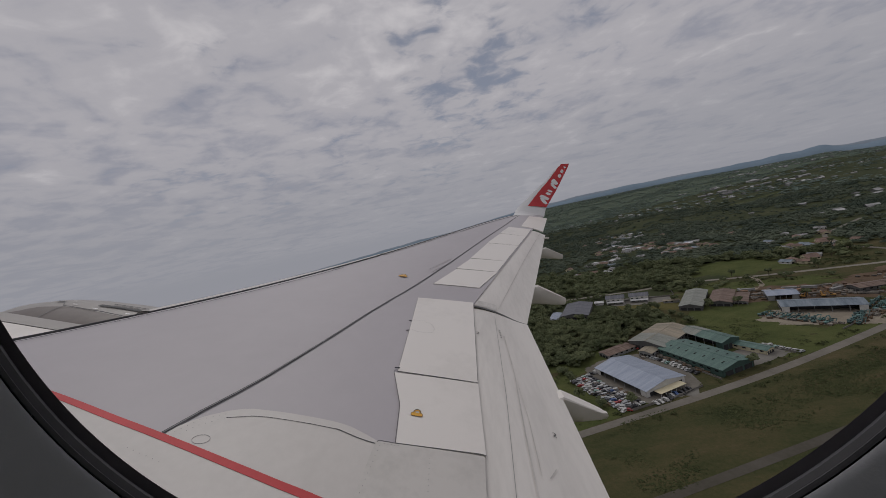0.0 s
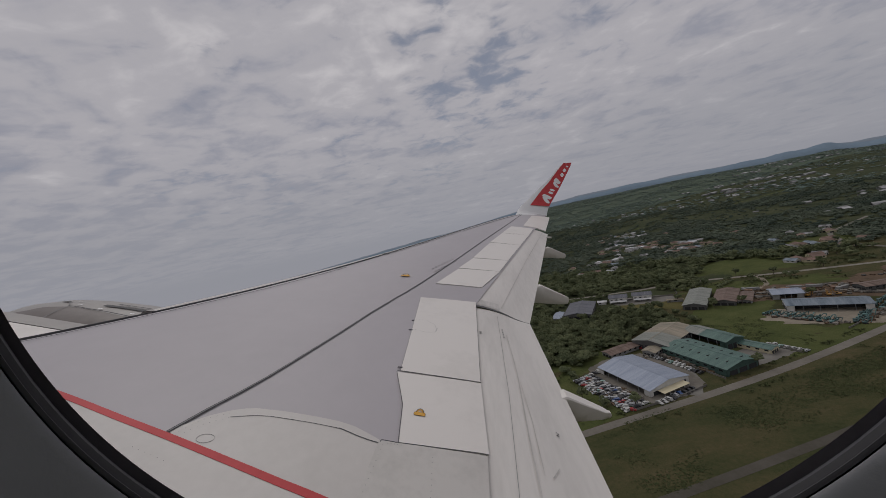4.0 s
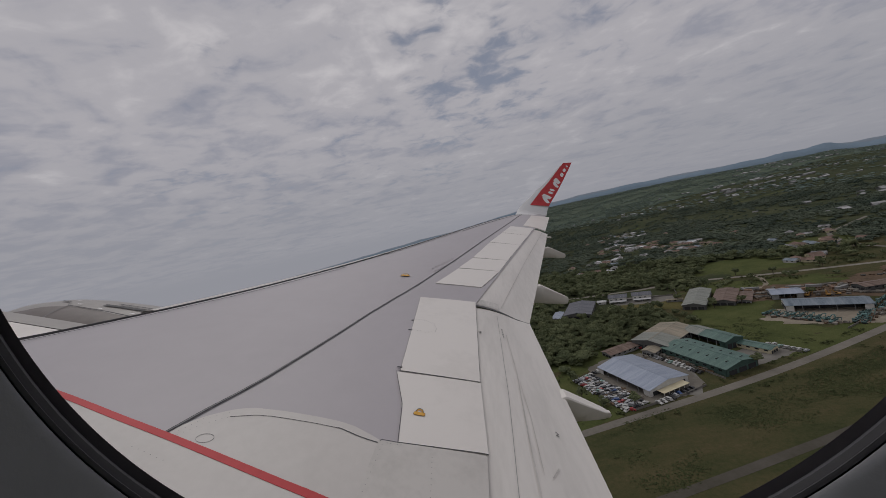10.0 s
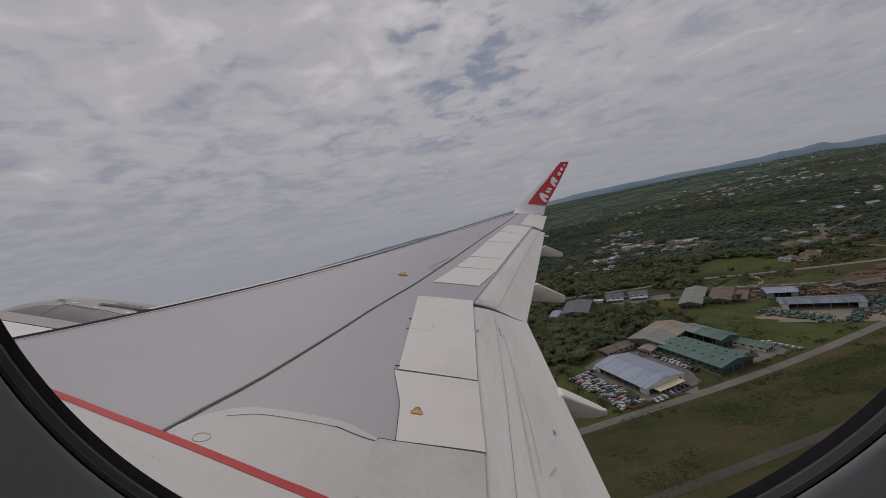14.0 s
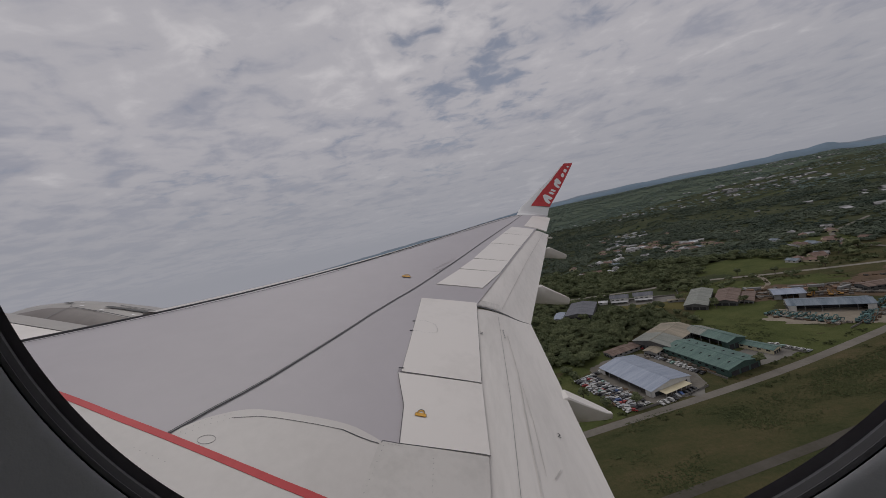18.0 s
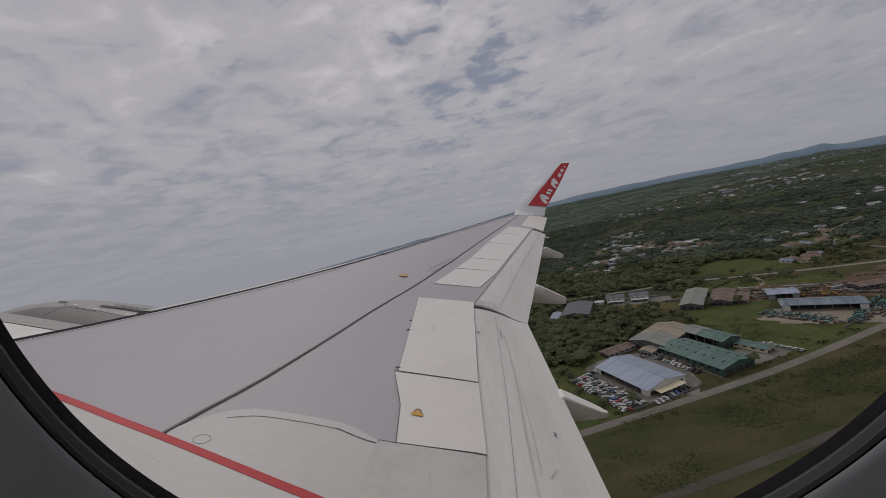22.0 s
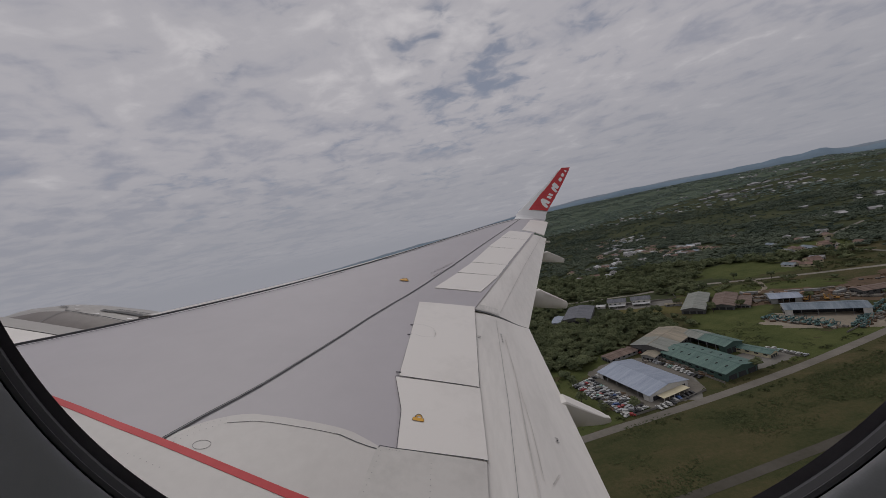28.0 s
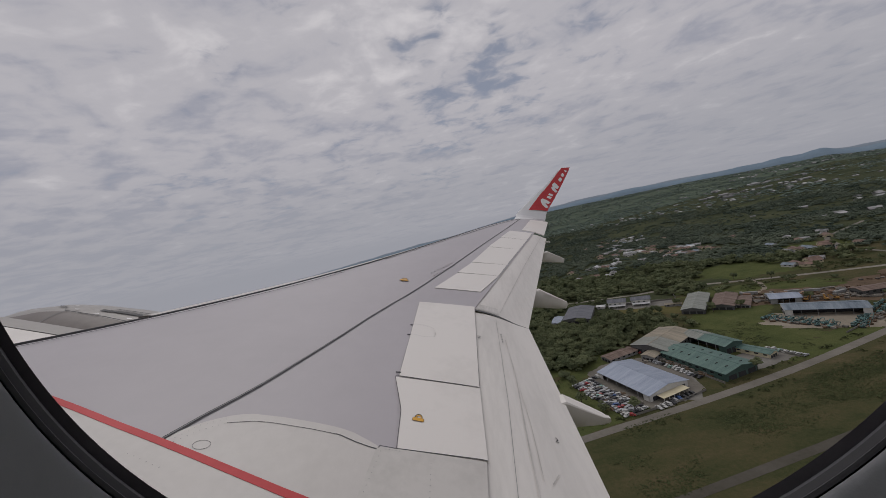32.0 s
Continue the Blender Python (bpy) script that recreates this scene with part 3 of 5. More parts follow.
for k in range(4):
    x, y = 4.02 - 0.07 * k, -0.40
    bm.faces.new([bm.verts.new((x + a * 0.018, y + b * 0.007, flap_z(x, y) + 0.008)) for a, b in ((-1, -1), (1, -1), (1, 1), (-1, 1))])
part("stencil", bm, FAINT, inner_flap, "short stencilled word")["kind"] = "stuff"

# flap track fairings


def fairing(s, root_y, root_z, keel_z, tip_y, tip_z, tip_deep, wide):
    """A wedge with a flat crest and steep flanks: crest from the flap's edge down to a blunt tip, keel almost level."""
    rows = []
    for i in range(-6, 13):
        u = i / 12
        y = root_y + (tip_y - root_y) * u
        crest = root_z + (tip_z - root_z) * u if u > 0 else root_z + 0.15 * u
        keel = keel_z + (tip_z - tip_deep - keel_z) * max(u, 0) - 0.04 * math.sin(math.pi * min(max(u, 0), 1)) * tip_deep
        w = wide * (1 - 0.45 * max(u, 0) ** 2)
        if i == 12:
            w *= 0.5
        d = crest - keel
        rows.append([(s + w * f, y, crest - d * g) for f, g in ((-0.8, 0), (0.8, 0), (0.9, 0.06), (0.78, 0.45), (0.55, 0.9), (0.3, 1), (-0.3, 1), (-0.55, 0.9), (-0.78, 0.45), (-0.9, 0.06))])
    tip = [(x, tip_y - 0.02 - 0.01 * (1 if k in (3, 8) else 0), z + (tip_z - tip_deep / 2 - z) * 0.12) for k, (x, y, z) in enumerate(rows[-1])]
    rows.append(tip)
    bm = grid_mesh(rows, True)
    bm.verts.ensure_lookup_table()
    cap(bm, [bm.verts[i] for i in range(10)])
    cap(bm, [bm.verts[len(bm.verts) - 10 + i] for i in range(10)])
    return part("flap_track_fairing", bm, WING_WHITE, airliner, "pale wedge-shaped flap track fairing", True, 35)


fairing(2.95, -0.848, -1.425, -1.68, -1.215, -1.571, 0.06, 0.085)
fairing(6.40, -1.325, -1.045, -1.385, -1.815, -1.255, 0.135, 0.10)
fairing(9.60, -2.172, -0.50, -0.80, -2.615, -0.68, 0.13, 0.11)
bm = box(bmesh.new(), (0.05, 0.16, 0.05), (10.6, -2.40, -0.26), 0, 0.01)
part("vortex_stub", bm, WING_WHITE, airliner)

# upswept tip
SECTIONS = [((15.0, -2.02, 0.70), (15.15, -3.31, 0.55)), ((15.2, -2.16, 0.95), (15.3, -3.38, 0.82)), ((15.42, -2.54, 1.30), (15.42, -3.49, 1.07)), ((15.6, -2.96, 1.75), (15.6, -3.79, 1.55)), ((15.75, -3.38, 2.13), (15.75, -4.05, 2.02)), ((15.95, -3.95, 2.82), (15.95, -4.44, 2.80)), ((16.0, -4.15, 2.96), (16.0, -4.51, 2.98))]


def tip_ring(le, te, thick):
    le, te = Vector(le), Vector(te)
    side = (te - le).cross(Vector((0, 0, 1)) if le.z > 1.3 else Vector((0.6, 0, 0.8))).normalized()
    out = []
    for u, w in ((0, 0), (0.06, 0.7), (0.3, 1), (0.7, 0.55), (1, 0.04), (0.7, -0.55), (0.3, -1), (0.06, -0.7)):
        out.append(le.lerp(te, u) + side * w * thick)
    return out


bm = grid_mesh([tip_ring(a, b, 0.05 if i < 4 else 0.03) for i, (a, b) in enumerate(SECTIONS)], True)
bm.verts.ensure_lookup_table()
cap(bm, [bm.verts[len(bm.verts) - 8 + i] for i in range(8)])
bm_tip = grid_mesh([tip_ring((14.35, -1.87, 0.565), (14.62, -3.0, 0.50), 0.03), tip_ring((14.7, -1.96, 0.66), (14.9, -3.2, 0.545), 0.05), tip_ring(*SECTIONS[0], 0.056), tip_ring((15.12, -2.07, 0.84), (15.24, -3.35, 0.70), 0.056)], True)
winglet = part("winglet", bm, HULL, airliner, "white upswept wingtip with a red panel", True, 50)

part("tip_fairing", bm_tip, HULL, winglet, "", True, 60)


def on_winglet(u, h, off):
    """A place on the inboard face: u from nose to tail of the section, h from 0 at the red panel's foot to 1 at the top."""
    k = 1.6 + (h - 0.10 * (1 - u) * (1 - h)) * 4.399
    i = min(max(int(k), 1), 5)
    f = k - i
    le = Vector(SECTIONS[i][0]).lerp(Vector(SECTIONS[i + 1][0]), f)
    te = Vector(SECTIONS[i][1]).lerp(Vector(SECTIONS[i + 1][1]), f)
    p = le.lerp(te, u)
    return p + Vector((-0.055 - off, 0, 0.02))


for side, name in ((0.0, "red_panel"), (-0.14, "red_panel")):
    rows = []
    for h in [q / 16 for q in range(17)]:
        u0 = 0.29 - 0.18 * h - 0.12 * max(0, h - 0.88) / 0.12
        rows.append([on_winglet(u0 + q / 6 * (1.0 - u0), h, side + 0.004) for q in range(7)])
    panel_red = part(name, grid_mesh(rows), RED_PAINT, winglet, "red tip panel with white brush-like marks")


def brush(points, wide):
    """A white brush stroke on the red panel through places (u, h)."""
    pts = along(points, 10)
    rows = [[], []]
    for i, p in enumerate(pts):
        q, r = pts[max(i - 1, 0)], pts[min(i + 1, 10)]
        du, dh = (r[0] - q[0]) * 1.0, (r[1] - q[1]) * 2.6
        d = math.hypot(du, dh) or 1
        w = wide * (0.55 + 0.45 * math.sin(math.pi * (i + 1.5) / 13))
        for row, sg in zip(rows, (1, -1)):
            row.append(on_winglet(p[0] - sg * dh / d * w, p[1] + sg * du / d * w / 2.6, 0.011))
    part("white_mark", grid_mesh(rows), WHITE_MARK, winglet)


for h, u0, u1, lean, wide in ((0.11, 0.93, 0.52, 0.13, 0.06), (0.205, 0.90, 0.44, 0.07, 0.075), (0.31, 0.84, 0.60, 0.03, 0.055), (0.37, 0.84, 0.58, 0.03, 0.05), (0.45, 0.93, 0.48, 0.11, 0.06), (0.54, 0.88, 0.40, 0.07, 0.07), (0.645, 0.84, 0.58, 0.035, 0.055), (0.71, 0.82, 0.56, 0.03, 0.05), (0.775, 0.82, 0.58, 0.04, 0.055)):
    brush([(u0, h), ((u0 + u1) / 2, h + lean * 0.45), (u1, h + lean)], wide)

# engine
prof = [(2.6, 0.60), (3.3, 0.82), (3.9, 0.94), (4.5, 1.01), (5.0, 1.045), (5.4, 1.05), (5.8, 1.0), (6.1, 0.90), (6.28, 0.80), (6.3, 0.74), (6.2, 0.68), (5.9, 0.66)]
bm = grid_mesh([[(4.05 + r * math.cos(a), y, -2.095 + r * math.sin(a)) for a in [q / 48 * math.tau for q in range(48)]] for y, r in prof], True)
engine = part("engine", bm, COWL, airliner, "light grey engine cowling", True, 60)


def cowl_point(y, a, off):
    r = np.interp(y, [q[0] for q in prof[:9]], [q[1] for q in prof[:9]]) + off
    return (4.05 + r * math.cos(a), y, -2.095 + r * math.sin(a))


def shade_edge(y):
    """The upper border of the painted side shade, as an angle round the engine."""
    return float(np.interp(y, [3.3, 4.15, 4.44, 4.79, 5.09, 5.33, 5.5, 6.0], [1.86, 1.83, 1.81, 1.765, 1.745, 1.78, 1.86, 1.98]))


# shade of the inboard flank, laid on as a darker sheet
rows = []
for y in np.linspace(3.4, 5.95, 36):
    a0 = shade_edge(y)
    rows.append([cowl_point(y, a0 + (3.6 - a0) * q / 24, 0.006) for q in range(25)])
part("side_cowl", grid_mesh(rows), COWL_SHADE, engine, "engine side with its shade painted dark grey-brown", True, 60)


def cowl_line(a, b, width, material=FAINT, label=""):
    rows = []
    for q in range(15):
        y, ang = a[0] + (b[0] - a[0]) * q / 14, a[1] + (b[1] - a[1]) * q / 14
        rows.append([cowl_point(y, ang - width / 2, 0.012), cowl_point(y, ang + width / 2, 0.012)])
    return part("cowl_joint", grid_mesh(rows), material, engine, label)


cowl_line((5.09, 1.735), (4.13, 1.825), 0.014, SEAL_AND_SHADOW)
cowl_line((5.22, 1.62), (5.09, 1.735), 0.01)
rows = [[cowl_point(5.08 + d, 1.74 + 1.2 * q / 20, 0.012) for q in range(21)] for d in (0, 0.012)]
part("cowl_joint", grid_mesh(rows), FAINT, engine)
for (y0, y1), (a0, a1) in (((4.15, 4.72), (1.60, 1.655)), ((3.85, 4.62), (1.530, 1.55)), ((5.24, 5.36), (1.575, 1.61))):
    vs = [[cowl_point(y, a, 0.012) for a in (a0, (a0 + a1) / 2, a1)] for y in (y0, (y0 + y1) / 2, y1)]
    part("cowl_vent", grid_mesh(vs), BLACK_MARK, engine, "dark narrow vent slot")
for y, a in ((5.15, 1.56), (5.0, 1.68), (4.65, 1.74), (4.2, 1.76)):
    vs = [[cowl_point(y + dy, a + da, 0.014) for da in (-0.008, 0.008)] for dy in (-0.03, 0.03)]
    part("cowl_latch", grid_mesh(vs), WHITE_MARK, engine)
bm = grid_mesh([[(4.05 + x, y, z) for x, y, z in ((-0.16, y, -1.2), (-0.10, y, zt), (0.0, y, zt + 0.04), (0.10, y, zt), (0.16, y, -1.2))] for y, zt in ((4.1, -1.20), (3.95, -1.13), (3.8, -1.11), (3.6, -1.10), (3.4, -1.13))])
part("pylon", bm, COWL, engine, "", True)

# cabin: hull with the window, lining, reveal and gasket
AXIS_X, AXIS_Z, HULL_R, LINE_R = -1.87, -0.2, 1.985, 1.925


def shell(radius, hole, y0=-7.0, y1=9.0):
    bm = bmesh.new()
    ys = sorted({y0, y1, -hole[0], hole[0], *[y0 + (y1 - y0) * i / 40 for i in range(41)]})
    half = hole[1] / radius
    angs = [half - 0.0 + (math.tau - 2 * half) * i / 60 for i in range(61)]
    rel = math.asin(0.2 / radius)
    vs = {}

    def vert(i, a, y):
        key = (i, round(y, 4))
        if key not in vs:
            vs[key] = bm.verts.new((AXIS_X + radius * math.cos(a + rel), y, AXIS_Z + radius * math.sin(a + rel)))
        return vs[key]

    for (i, a), (j, b) in zip(list(enumerate(angs)), list(enumerate(angs))[1:]):
        for n, (y, z) in enumerate(zip(ys, ys[1:])):
            # unseen far side cut wider than real windows to brighten the lining
            if 25 <= i <= 36 and n % 4:
                continue
            bm.faces.new((vert(i, a, y), vert(j, b, y), vert(j, b, z), vert(i, a, z)))
    for n, (y, z) in enumerate(zip(ys, ys[1:])):
        if (y >= -hole[0] - 1e-6 and z <= hole[0] + 1e-6) or (abs(y) > 0.6 and n % 2):
            continue
        bm.faces.new((vert(60, angs[60], y), vert(0, angs[0], y), vert(0, angs[0], z), vert(60, angs[60], z)))
    for y in (y0, y1):
        bm.faces.new([vert(i, angs[i], y) for i in range(61)])
    return bm


hull = part("fuselage", shell(HULL_R, (0.22, 0.26)), HULL, airliner, "white painted fuselage side", True, 40)


def oval(k0, depth, n=180):
    """A ring of the window: straight sides above, a round foot below; k0 scales it, depth is its distance from the eye."""
    pts = []
    for i in range(n):
        a = i / n * math.tau
        k = 1 + (k0 - 1) * (0.84 + 0.16 * math.cos(a))
        wide = 1.50 if math.cos(a) > 0 else 1.70
        f, z = wide * math.cos(a), 1.47 * math.sin(a)
        if z > 0:
            f = wide * math.copysign(abs(math.cos(a)) ** 0.6, math.cos(a))
            z = 1.7 * math.sin(a)
        pts.append((depth, (0.24 + f * k) * depth, (0.40 + z * k) * depth))
    return pts


LINER = [(1.0, 0.0914), (1.012, 0.0911), (1.034, 0.0904)]
gasket = part("window_gasket", grid_mesh([oval(k, d) for k, d in LINER], True), RUBBER, airliner, "dark rubber window gasket", True)
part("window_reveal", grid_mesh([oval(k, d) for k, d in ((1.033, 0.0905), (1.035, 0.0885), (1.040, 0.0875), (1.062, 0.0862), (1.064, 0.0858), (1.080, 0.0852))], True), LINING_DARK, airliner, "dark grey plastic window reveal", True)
part("window_groove", grid_mesh([oval(k, d) for k, d in ((1.0795, 0.0851), (1.0820, 0.0863), (1.0850, 0.0850))], True), BLACK_MARK, airliner, "", True)
part("cabin_sidewall", grid_mesh([oval(k, d) for k, d in ((1.0847, 0.0851), (1.0860, 0.0846), (1.098, 0.0840), (1.12, 0.0833), (1.25, 0.080), (1.5, 0.077), (2.2, 0.072), (3.4, 0.066), (5.0, 0.06))], True), LINING, airliner, "grey cabin side lining round the window", True)
# ---- the land ----
RNG = np.random.default_rng(7)
DEEP_GREEN = mat("forest_leaves", (0.084, 0.104, 0.057), (0.172, 0.186, 0.098), 0.09, 0.9, bump=0.1, fine=1.2, space="World", detail=4, spread=(0.36, 0.66), spec=0.05, island=0.10)
SCRUB = mat("scrub_leaves", (0.048, 0.060, 0.027), (0.084, 0.094, 0.043), 0.05, 0.9, bump=0.1, fine=1.6, space="World", detail=6, spec=0.05, island=0.25)
BARK = mat("bark", (0.06, 0.045, 0.035), (0.12, 0.10, 0.08), 2, 0.95)
# leaf copies for further woods, with air haze painted into their greens
MID_HAZED_GREEN = mat("hazed_further_leaves", (0.058, 0.078, 0.063), (0.142, 0.164, 0.120), 0.010, 0.95, space="World", spec=0.0, spread=(0.38, 0.62), island=0.10)
HAZED_GREEN = mat("hazed_distant_leaves", (0.135, 0.178, 0.158), (0.225, 0.272, 0.232), 0.005, 0.95, space="World", spec=0.0, spread=(0.38, 0.62), island=0.10)
# blue-grey air haze is put into the hills' own colours
HAZED_HILL = mat("hazed_hill", (0.175, 0.235, 0.295), (0.215, 0.280, 0.340), 0.004, 1.0, space="World", spec=0.0)
HAZED_RIDGE = mat("hazed_ridge", (0.245, 0.285, 0.335), (0.265, 0.31, 0.355), 0.002, 1.0, space="World", spec=0.0)
ROOF_BLUE_GREY = ribbed(mat("blue_grey_sheet", (0.23, 0.27, 0.345), (0.34, 0.38, 0.46), 0.5, 0.45, 0.2, stretch=(1, 0.12, 0.12), spread=(0.36, 0.62)), 0.5, 0.03)
ROOF_GREEN = ribbed(mat("green_sheet", (0.045, 0.098, 0.085), (0.10, 0.178, 0.150), 0.5, 0.5, stretch=(1, 0.12, 0.12), spread=(0.36, 0.62)), 0.5, 0.03)
ROOF_DARK_BLUE = ribbed(mat("weathered_blue_sheet", (0.085, 0.12, 0.155), (0.22, 0.26, 0.30), 0.4, 0.5, 0.2, stretch=(1, 0.12, 0.12), spread=(0.36, 0.62)), 0.5, 0.03)
ROOF_RUST = ribbed(mat("rusty_sheet", (0.085, 0.054, 0.043), (0.215, 0.155, 0.125), 0.5, 0.8, stretch=(1, 0.12, 0.12), spread=(0.36, 0.62)), 0.5, 0.03)
ROOF_TAN = ribbed(mat("faded_sheet", (0.18, 0.165, 0.125), (0.34, 0.29, 0.22), 0.4, 0.7, stretch=(1, 0.12, 0.12), spread=(0.36, 0.62)), 0.5, 0.03)
ROOF_OLIVE = ribbed(mat("olive_grey_sheet", (0.14, 0.15, 0.13), (0.26, 0.27, 0.24), 0.5, 0.6, stretch=(1, 0.12, 0.12), spread=(0.36, 0.62)), 0.5, 0.03)
ROOF_DARK = ribbed(mat("dark_sheet", (0.085, 0.088, 0.102), (0.155, 0.160, 0.182), 0.5, 0.8, stretch=(1, 0.12, 0.12), spread=(0.36, 0.62)), 0.5, 0.03)
ROOF_BLUE = ribbed(mat("bright_blue_sheet", (0.05, 0.17, 0.30), (0.09, 0.25, 0.40), 0.12, 0.5), 0.5, 0.03)
ROOF_PALE = ribbed(mat("pale_sheet", (0.42, 0.43, 0.44), (0.58, 0.58, 0.58), 0.15, 0.5, vary=0.2), 0.5, 0.03)
ROOF_TILE = mat("red_tile", (0.13, 0.082, 0.064), (0.21, 0.14, 0.11), 0.6, 0.8, vary=0.25)
ROOF_HOUSE = mat("house_roof_sheet", (0.15, 0.15, 0.155), (0.31, 0.305, 0.30), 0.3, 0.6, vary=0.5)
WALL_WHITE = mat("white_render", (0.48, 0.47, 0.44), (0.62, 0.61, 0.58), 0.3, 0.85)
WALL_CREAM = mat("cream_render", (0.52, 0.46, 0.30), (0.62, 0.56, 0.40), 0.3, 0.85)
WALL_GREEN = ribbed(mat("green_wall_sheet", (0.032, 0.068, 0.058), (0.055, 0.10, 0.085), 0.3, 0.6), 0.5, 0.03)
WALL_GREY = mat("grey_wall", (0.20, 0.20, 0.20), (0.30, 0.30, 0.29), 0.3, 0.8)
# dark grey painted in place of the shade inside open gables
WALL_SHADED = mat("shaded_grey_wall", (0.07, 0.07, 0.068), (0.13, 0.13, 0.125), 0.3, 0.85)
# near-black colour standing in for the shade inside openings
DARK_OPEN = mat("opening_shade", (0.02, 0.02, 0.022), (0.04, 0.04, 0.042), 0.5, 0.9)
GLASS_DARK = mat("dark_glass", (0.02, 0.022, 0.025), (0.03, 0.033, 0.037), 1, 0.12)
TYRE = mat("tyre_rubber", (0.02, 0.02, 0.02), (0.035, 0.035, 0.035), 4, 0.85)
TEAL_STEEL = mat("teal_machine_paint", (0.055, 0.125, 0.122), (0.125, 0.205, 0.195), 0.8, 0.6, vary=0.6)
RUST_STEEL = mat("rusted_steel", (0.11, 0.065, 0.045), (0.24, 0.15, 0.10), 0.7, 0.85, vary=0.4)
SCRAP = mat("mixed_scrap", (0.06, 0.055, 0.05), (0.30, 0.27, 0.23), 0.35, 0.8, vary=0.4, spread=(0.42, 0.58))



# height of the skyline over the eye's level, in degrees, from azimuth to azimuth
SKYLINE_AZ = [-75, -32, -26, -17, -8, 2, 10, 17, 22, 30, 36, 40, 43, 46, 48, 49.6, 51, 53.4, 60, 75]
SKYLINE_EL = [-2.3, -1.78, -1.72, -1.2, -0.5, 0.0, 0.68, 1.2, 1.22, 1.15, 1.1, 0.95, 0.82, 0.75, 0.70, 0.72, 0.42, 0.15, -0.4, -0.8]


def skyline(a):
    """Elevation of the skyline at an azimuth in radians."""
    return radians(float(np.interp(math.degrees(a), SKYLINE_AZ, SKYLINE_EL)))


def rise(x, y):
    """The land climbs gently towards the hills, and sinks towards the sea."""
    a, r = math.atan2(x, max(y, 1)), math.hypot(x, y)
    lift = EYE.z + 4000 * math.tan(skyline(a) - radians(0.95))
    u = min(max((r - 1000) / 2900, 0), 1) if lift > 0 else min(max((r - 2000) / 2200, 0), 1)
    return lift * u * u * (3 - 2 * u) if y > 0 else 0.0


BANDS = [-3500, -1500, -600, -200, 0, 168, 400, 800, *range(1100, 3500, 100), *range(3500, 5600, 150)]


def land(material, bands, x0, x1, lift, name, label):
    bm = grid_mesh([[(x, 170 + 0.17 * x + d, rise(x, 170 + 0.17 * x + d) + lift) for x in range(x0, x1 + 1, 100)] for d in bands])
    tagged(part(name, bm, material), label, "ground", kind="structure")


land(GRASS, BANDS, -5000, 6500, 0, "ground", "rough green and brown grassland running to the horizon")
land(UNDERGROWTH, [d for d in BANDS if 168 <= d <= 4200], -3000, 5200, 0.03, "woodland_floor", "dark green undergrowth under the woods")
land(HAZED_CANOPY, [d for d in BANDS if 1250 <= d <= 4400], -3000, 5200, 0.3, "forest_floor", "dull green forest floor far off, tinted with painted haze")


def ribbon(name, pts, width, z, material, label, category="road"):
    """A road or strip along plan points, smoothed, with slightly uneven edges."""
    line = along(pts, 90)
    for _ in range(3):
        line = [line[0]] + [tuple((a + 2 * b + c) / 4 for a, b, c in zip(p, q, r)) for p, q, r in zip(line, line[1:], line[2:])] + [line[-1]]
    rows = [[], [], []]
    for i, p in enumerate(line):
        q, r = line[max(i - 1, 0)], line[min(i + 1, len(line) - 1)]
        d = Vector((r[0] - q[0], r[1] - q[1]))
        n = Vector((-d.y, d.x)).normalized()
        for row, f in zip(rows, (-1, 0, 1)):
            w = width / 2 * f * (1 + 0.08 * noise.noise((p[0] * 0.09, p[1] * 0.09, f * 3.0)))
            row.append((p[0] + n.x * w, p[1] + n.y * w, z + (0.05 if f == 0 else 0)))
    return tagged(part(name, grid_mesh(rows), material), label, category, kind="structure")


def patch(name, cx, cy, a, b, turn, z, material, label, rag=0.25, category="ground"):
    """An irregular patch of ground with a ragged rim."""
    bm = bmesh.new()
    ring = []
    c, s = math.cos(turn), math.sin(turn)
    for i in range(180):
        t = i / 180 * math.tau
        r = 1 + rag * noise.fractal((cx + math.cos(t) * 2.2, cy + math.sin(t) * 2.2, 4.0), 0.55, 2.1, 7)
        u = a * r * math.copysign(abs(math.cos(t)) ** 0.75, math.cos(t))
        v = b * r * math.copysign(abs(math.sin(t)) ** 0.75, math.sin(t))
        px, py = cx + u * c - v * s, cy + u * s + v * c
        ring.append(bm.verts.new((px, py, z + rise(px, py))))
    hub = bm.verts.new((cx, cy, z + rise(cx, cy)))
    for i in range(len(ring)):
        bm.faces.new((hub, ring[i], ring[(i + 1) % len(ring)]))
    return tagged(part(name, bm, material), label, category, kind="structure")


ROADSIDE = [(-420, 98), (-200, 137), (-60, 160), (53, 178.2), (112, 185.8), (150, 191.2), (192, 198.6), (243, 210.4), (300, 224.2), (380, 252), (450, 296), (490, 352), (500, 420), (560, 500), (700, 560)]
ribbon("road", ROADSIDE, 5.4, 0.06, TARMAC, "narrow pale tarmac road along the fields")
ribbon("road", [(228, 420), (275, 414), (301, 402), (345, 376), (388, 356), (434, 336), (500, 322)], 6.4, 0.06, PALE_ROAD, "pale back road through the trees")
ribbon("road", [(228, 420), (180, 436), (120, 455), (60, 500), (20, 590)], 5.4, 0.05, PALE_ROAD, "pale back road through the trees")
ribbon("track", [(-900, -2), (-300, 76), (72, 130.5), (99, 134), (134, 139.6), (400, 181), (900, 262)], 4.2, 0.06, STRIP, "grey-brown airfield perimeter strip")
ribbon("track", [(338, 378), (330, 362), (318, 345), (300, 335)], 4.0, 0.05, GRAVEL, "pale dirt track to the sheds")
